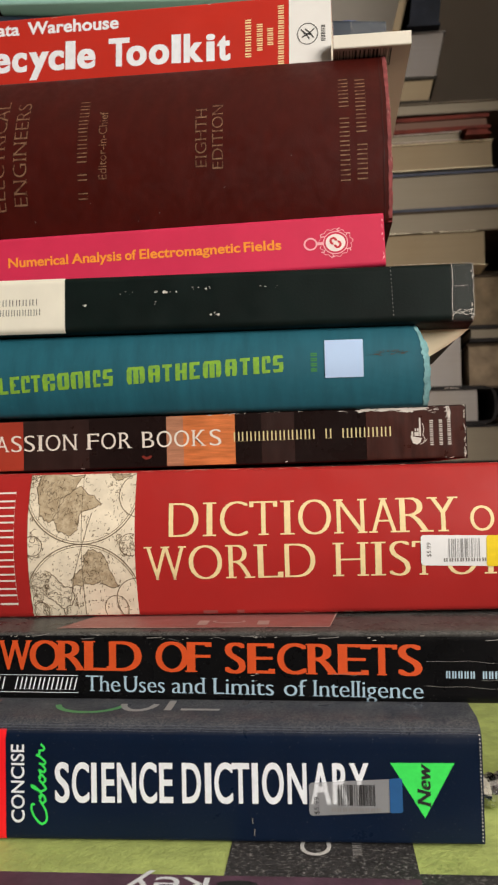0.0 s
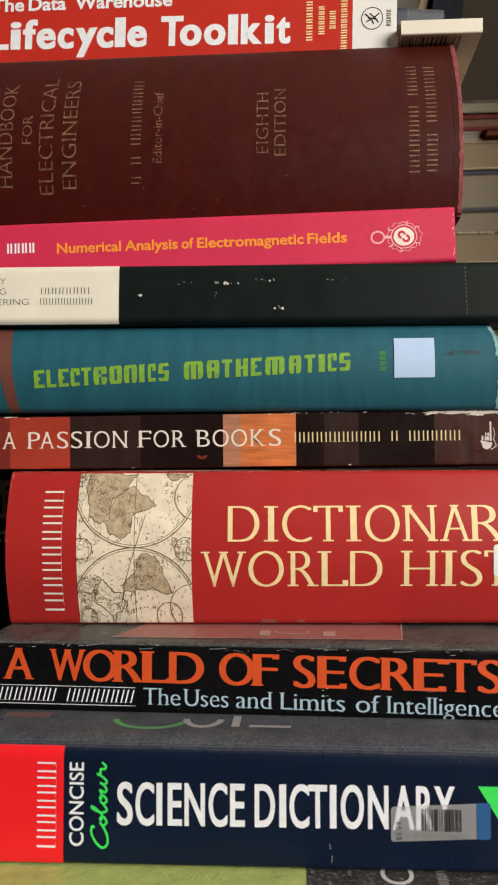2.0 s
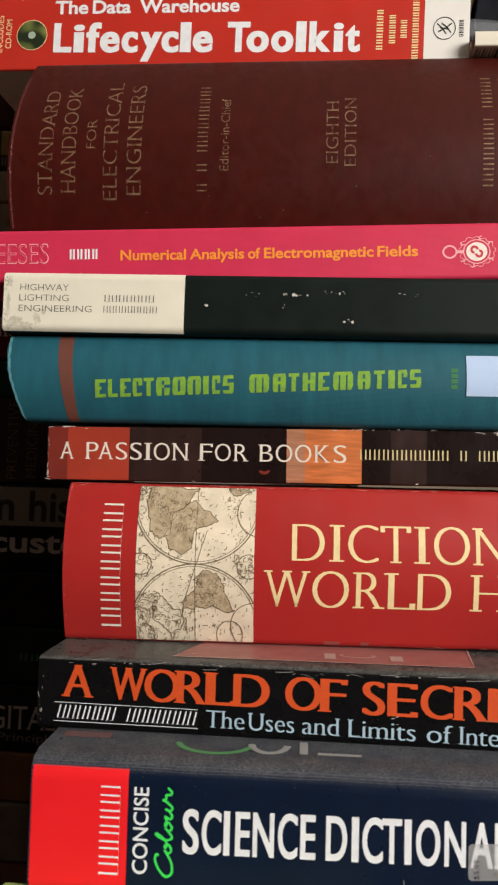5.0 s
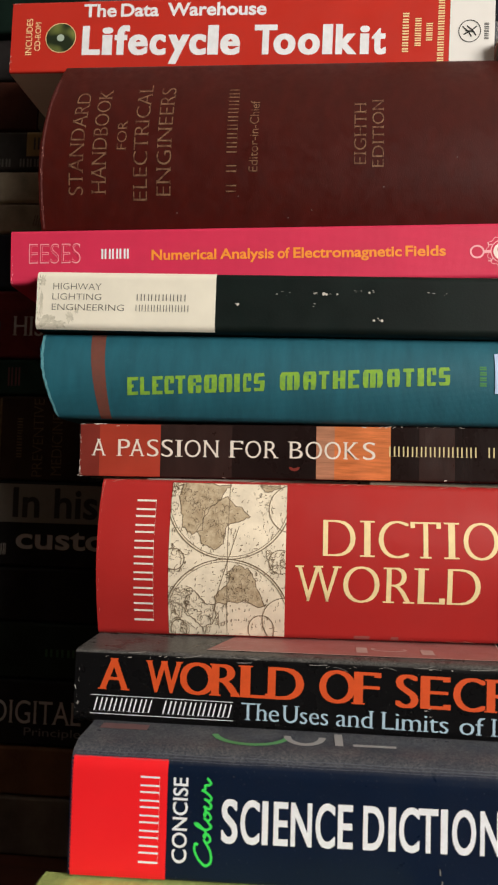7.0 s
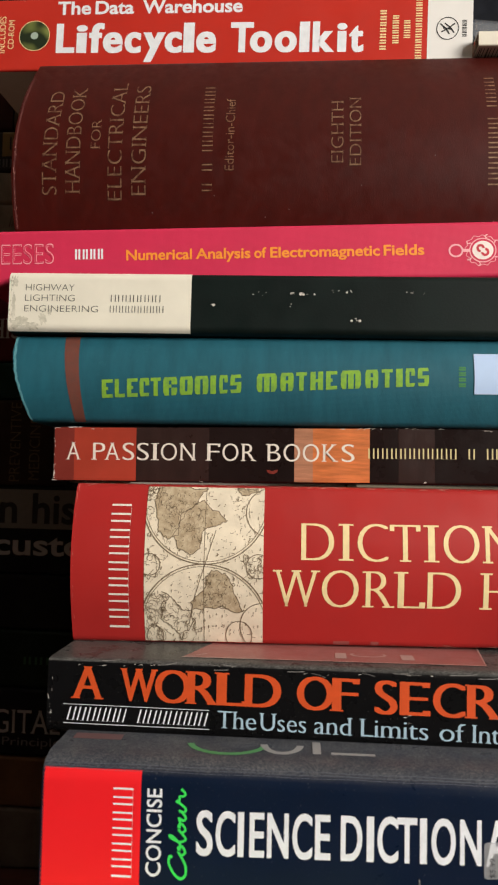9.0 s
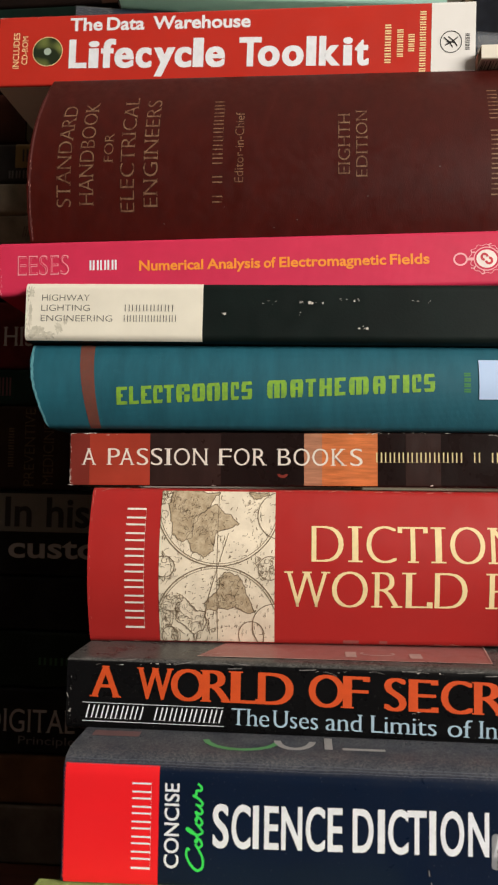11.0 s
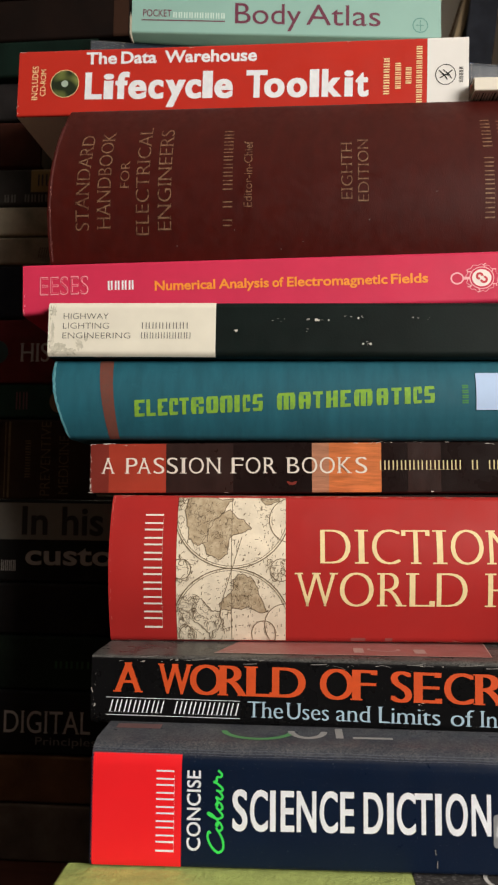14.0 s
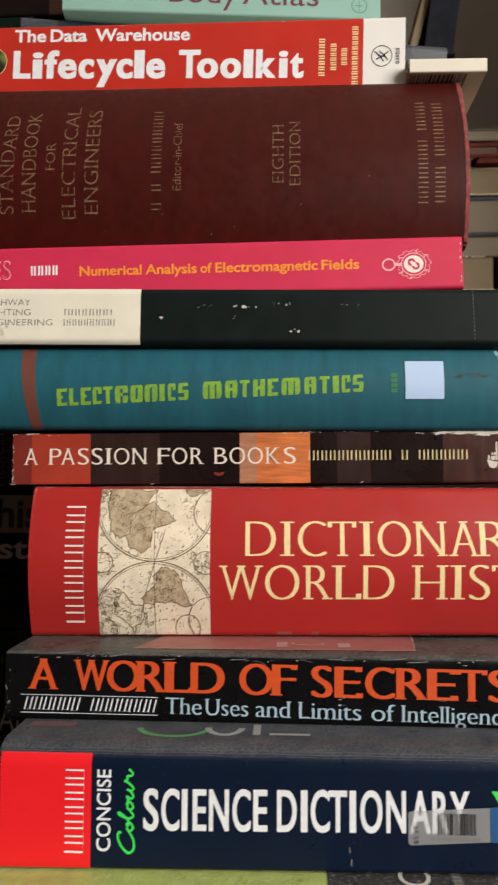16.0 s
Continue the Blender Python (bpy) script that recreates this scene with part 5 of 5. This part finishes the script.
tube.matrix_world = pose(0.0550, 0.292, 0.825 + 0.0066, 0, 0, 20)


# ---- the shadowed stack behind ----
SHADE = "books of the shadowed stack"
# papers, pages and print of this stack have part of its shade in their colours
shaded_pages = paper_edges("shaded_pages", (0.50, 0.44, 0.34))


def cloth(name, c):
    return surface(name, c, 0.7, 0.35, 55, spec=0.12)


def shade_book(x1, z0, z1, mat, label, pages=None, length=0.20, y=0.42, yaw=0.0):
    return Book("book", (x1 - length, y, z0), (length, 0.17, z1 - z0 - 0.0004), mat, pages or shaded_pages, label, group=SHADE, yaw=yaw, round_edge=0.002)


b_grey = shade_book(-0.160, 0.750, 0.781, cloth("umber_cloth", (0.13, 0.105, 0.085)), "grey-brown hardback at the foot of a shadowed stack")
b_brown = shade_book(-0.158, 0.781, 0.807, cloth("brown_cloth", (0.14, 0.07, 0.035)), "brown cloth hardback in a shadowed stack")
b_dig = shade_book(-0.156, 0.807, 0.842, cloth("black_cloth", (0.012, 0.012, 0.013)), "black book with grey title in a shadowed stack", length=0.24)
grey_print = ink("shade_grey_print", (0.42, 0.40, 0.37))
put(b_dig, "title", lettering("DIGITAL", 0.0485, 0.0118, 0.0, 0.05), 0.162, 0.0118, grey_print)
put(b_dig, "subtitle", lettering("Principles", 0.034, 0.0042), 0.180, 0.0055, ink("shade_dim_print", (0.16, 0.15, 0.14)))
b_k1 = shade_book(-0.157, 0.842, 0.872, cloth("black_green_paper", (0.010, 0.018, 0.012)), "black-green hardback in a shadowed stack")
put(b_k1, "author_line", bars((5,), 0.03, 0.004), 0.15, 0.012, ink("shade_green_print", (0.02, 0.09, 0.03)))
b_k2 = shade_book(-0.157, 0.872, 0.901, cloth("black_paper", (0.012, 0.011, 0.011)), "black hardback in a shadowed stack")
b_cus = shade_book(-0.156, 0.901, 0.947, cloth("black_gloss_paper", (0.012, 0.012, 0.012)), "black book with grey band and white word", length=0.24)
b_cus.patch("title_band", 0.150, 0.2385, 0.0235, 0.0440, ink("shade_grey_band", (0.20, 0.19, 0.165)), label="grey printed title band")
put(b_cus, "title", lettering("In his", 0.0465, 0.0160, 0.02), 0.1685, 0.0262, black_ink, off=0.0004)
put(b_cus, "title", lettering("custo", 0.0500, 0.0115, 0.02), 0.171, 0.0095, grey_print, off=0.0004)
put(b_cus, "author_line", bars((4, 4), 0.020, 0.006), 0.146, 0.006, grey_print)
b_prev = shade_book(-0.187, 0.947, 0.993, cloth("dark_brown_leather", (0.035, 0.020, 0.013)), "dark brown leather book with faint gold lettering")
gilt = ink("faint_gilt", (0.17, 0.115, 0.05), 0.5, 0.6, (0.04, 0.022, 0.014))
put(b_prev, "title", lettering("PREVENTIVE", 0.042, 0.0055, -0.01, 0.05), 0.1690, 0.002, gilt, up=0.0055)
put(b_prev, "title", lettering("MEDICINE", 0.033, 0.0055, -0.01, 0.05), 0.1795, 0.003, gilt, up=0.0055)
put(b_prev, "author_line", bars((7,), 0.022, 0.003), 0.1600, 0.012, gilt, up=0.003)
bm = bmesh.new(); rect(bm, 0.1480, 0.1486, 0.001, 0.044); rect(bm, 0.1500, 0.1512, 0.001, 0.044)
b_prev.lay("band", bm, gilt, 0.0002)
b_oval = shade_book(-0.198, 0.993, 1.013, cloth("bottle_green_paper", (0.012, 0.035, 0.026)), "dark green book with a tan oval mark")
bm = bmesh.new(); disc(bm, 0.190, 0.0095, 0.006, 0.0065)
b_oval.lay("emblem", bm, ink("tan_oval", (0.18, 0.12, 0.06)), 0.0002)
put(b_oval, "author_line", bars((2,), 0.008, 0.010), 0.164, 0.005, ink("shade_red_print", (0.14, 0.05, 0.06)))
b_his = shade_book(-0.199, 1.013, 1.0506, cloth("dark_red_paper", (0.10, 0.012, 0.014)), "dark red book with grey capital letters")
put(b_his, "title", lettering("HIS", 0.0170, 0.0105, -0.01, 0.06, 0.05), 0.1670, 0.0125, grey_print)
bm = bmesh.new(); disc(bm, 0.153, 0.018, 0.007, 0.007)
b_his.lay("emblem", bm, ink("shade_teal_mark", (0.03, 0.06, 0.06)), 0.0002)
b_nk = shade_book(-0.200, 1.0506, 1.082, cloth("navy_black_paper", (0.014, 0.017, 0.026)), "navy-black hardback in a shadowed stack")
put(b_nk, "author_line", bars((4,), 0.012, 0.003), 0.178, 0.022, ink("shade_blue_print", (0.07, 0.08, 0.10)))
b_c1 = shade_book(-0.204, 1.082, 1.099, cloth("shaded_pale_paper", (0.24, 0.205, 0.155)), "pale grey paperback in a shadowed stack")
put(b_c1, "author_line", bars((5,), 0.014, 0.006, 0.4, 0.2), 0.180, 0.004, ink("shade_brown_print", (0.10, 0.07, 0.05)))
b_c2 = shade_book(-0.204, 1.099, 1.117, cloth("shaded_cream_paper", (0.26, 0.225, 0.165)), "cream paperback in a shadowed stack")
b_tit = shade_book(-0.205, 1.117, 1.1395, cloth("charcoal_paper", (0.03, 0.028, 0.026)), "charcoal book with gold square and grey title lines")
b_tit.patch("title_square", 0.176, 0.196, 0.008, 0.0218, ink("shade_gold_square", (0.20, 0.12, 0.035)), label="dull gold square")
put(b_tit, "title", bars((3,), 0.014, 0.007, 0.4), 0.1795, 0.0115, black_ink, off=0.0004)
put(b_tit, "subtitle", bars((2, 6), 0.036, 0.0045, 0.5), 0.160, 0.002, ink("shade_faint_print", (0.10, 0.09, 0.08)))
# the upper books rise into the window's light, so shade is painted into them
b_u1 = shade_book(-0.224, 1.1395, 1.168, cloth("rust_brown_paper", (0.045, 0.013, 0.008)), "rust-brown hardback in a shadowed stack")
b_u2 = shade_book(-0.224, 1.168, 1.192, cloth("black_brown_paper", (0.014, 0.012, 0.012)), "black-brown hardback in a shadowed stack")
b_u3 = shade_book(-0.190, 1.192, 1.214, cloth("shaded_green_paper", (0.002, 0.009, 0.006)), "dark forest green hardback in a shadowed stack", yaw=-2)
b_u4 = shade_book(-0.172, 1.214, 1.240, cloth("shaded_red_paper", (0.006, 0.0025, 0.0016)), "burnt red hardback on a shadowed stack", yaw=-2)
b_u5 = shade_book(-0.190, 1.240, 1.285, cloth("shaded_black_red_paper", (0.012, 0.004, 0.003)), "black-red hardback on top of a shadowed stack", yaw=-2)
b_u4.patch("end_panel", 0.191, 0.1998, 0.0005, 0.025, ink("shaded_orange_end", (0.030, 0.011, 0.005)), label="orange end of the spine")

# ---- the far stack with its page edges turned this way ----
FAR = "books of the far stack"
# page edges of this stack are darkened: its dim light is put into their colour
shaded_grey_pages = paper_edges("shaded_grey_pages", (0.20, 0.17, 0.125), 300, 0.92)
shaded_tan_pages = paper_edges("shaded_tan_pages", (0.215, 0.165, 0.10), 300, 0.92)
shaded_lilac_pages = paper_edges("shaded_lilac_grey_pages", (0.29, 0.265, 0.25), 300, 0.93)
umber, ink_blue, black_board = cloth("umber_board", (0.06, 0.042, 0.028)), cloth("ink_blue_board", (0.05, 0.055, 0.075)), cloth("black_board", (0.015, 0.013, 0.013))
rust_board = cloth("rust_board", (0.11, 0.022, 0.015))


def far_book(x0, x1, z0, z1, board_mat, pages, label, y=0.80, deep=0.17, tilt=0.0, board=0.0022):
    return Book("book", (x1, y + deep, z0), (x1 - x0, deep, z1 - z0 - 0.0004), board_mat, pages, label, group=FAR, yaw=180, inset=0.002, tilt=tilt, board=board)


far_book(-0.02, 0.26, 0.750, 0.860, umber, shaded_grey_pages, "very thick umber volume with grey page edges")
far_book(-0.01, 0.25, 0.860, 0.956, black_board, shaded_grey_pages, "thick black volume with grey page edges")
far_book(0.00, 0.25, 0.956, 0.995, black_board, shaded_grey_pages, "black hardback with grey page edges")
head = Book("book", (0.1765, 0.80, 0.995), (0.2, 0.14, 0.0395), black_board, shaded_lilac_pages, "hardback with rounded black spine and pale pages", group=FAR, yaw=90, bulge=0.004, board=0.0036, round_edge=0.010)
far_book(0.02, 0.143, 1.0320, 1.0965, grey_card, shaded_lilac_pages, "thick pale grey paperback with lilac-grey page edges", board=0.0006)
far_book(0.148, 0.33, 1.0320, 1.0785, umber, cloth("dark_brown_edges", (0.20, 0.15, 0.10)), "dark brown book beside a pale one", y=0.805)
far_book(0.150, 0.33, 1.0785, 1.0965, black_board, shaded_grey_pages, "thin black-covered book with grey page edges", board=0.004)
far_book(0.10, 0.34, 1.0965, 1.158, umber, cloth("brown_edges", (0.22, 0.165, 0.105)), "dark umber book with brown edges", y=0.84)
far_book(0.00, 0.170, 1.158, 1.194, tan_paper, shaded_tan_pages, "tan paperback with brownish page edges", board=0.0005)
far_book(0.00, 0.26, 1.194, 1.2175, umber, shaded_grey_pages, "thin brown hardback with grey page edges", board=0.0012, tilt=-0.6)
far_book(0.00, 0.26, 1.2175, 1.258, ink_blue, shaded_grey_pages, "blue-grey hardback with grey page edges", tilt=-0.6, board=0.003)
far_book(0.00, 0.180, 1.2595, 1.288, tan_paper, shaded_tan_pages, "tan paperback with tan page edges", board=0.0005, tilt=-0.6)
far_book(0.00, 0.148, 1.289, 1.298, grey_card, shaded_grey_pages, "thin grey paperback in a far stack", board=0.0005, tilt=-0.6)
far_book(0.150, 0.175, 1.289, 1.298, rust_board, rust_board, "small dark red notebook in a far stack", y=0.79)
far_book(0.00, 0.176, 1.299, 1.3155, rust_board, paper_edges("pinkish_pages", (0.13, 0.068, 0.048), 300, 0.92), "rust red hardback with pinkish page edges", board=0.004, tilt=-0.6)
far_book(0.00, 0.28, 1.317, 1.3300, cloth("drab_board", (0.13, 0.105, 0.08)), shaded_grey_pages, "thin grey paperback on top of a far stack", board=0.0012)
for leaning, slope in ((far_book(0.03, 0.117, 1.3305, 1.357, cloth("dark_olive_board", (0.03, 0.026, 0.02)), shaded_tan_pages, "small brown book with cream page edges", deep=0.12), 0.25),
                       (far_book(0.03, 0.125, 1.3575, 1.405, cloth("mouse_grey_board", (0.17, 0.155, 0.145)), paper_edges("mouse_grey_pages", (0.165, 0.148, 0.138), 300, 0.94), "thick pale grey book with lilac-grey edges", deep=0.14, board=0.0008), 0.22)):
    # both have slid askew, so that their ends slant
    for piece in leaning.ob.children:
        piece.data.transform(Matrix(((1, 0, -slope, 0), (0, 1, 0, 0), (0, 0, 1, 0), (0, 0, 0, 1))))
blue_black = cloth("blue_black_board", (0.010, 0.012, 0.018))
for leaning, slope in ((far_book(0.094, 0.128, 1.4055, 1.52, blue_black, cloth("blue_black_edges", (0.010, 0.012, 0.018)), "narrow blue-black book leaning on top of others", y=0.79, deep=0.14), 0.13),
                       (far_book(0.077, 0.089, 1.4055, 1.52, cloth("worn_leather_board", (0.16, 0.075, 0.03)), shaded_tan_pages, "thin brown leather book leaning beside a dark one", y=0.80, deep=0.12), 0.26)):
    for piece in leaning.ob.children:
        piece.data.transform(Matrix(((1, 0, -slope, 0), (0, 1, 0, 0), (0, 0, 1, 0), (0, 0, 0, 1))))
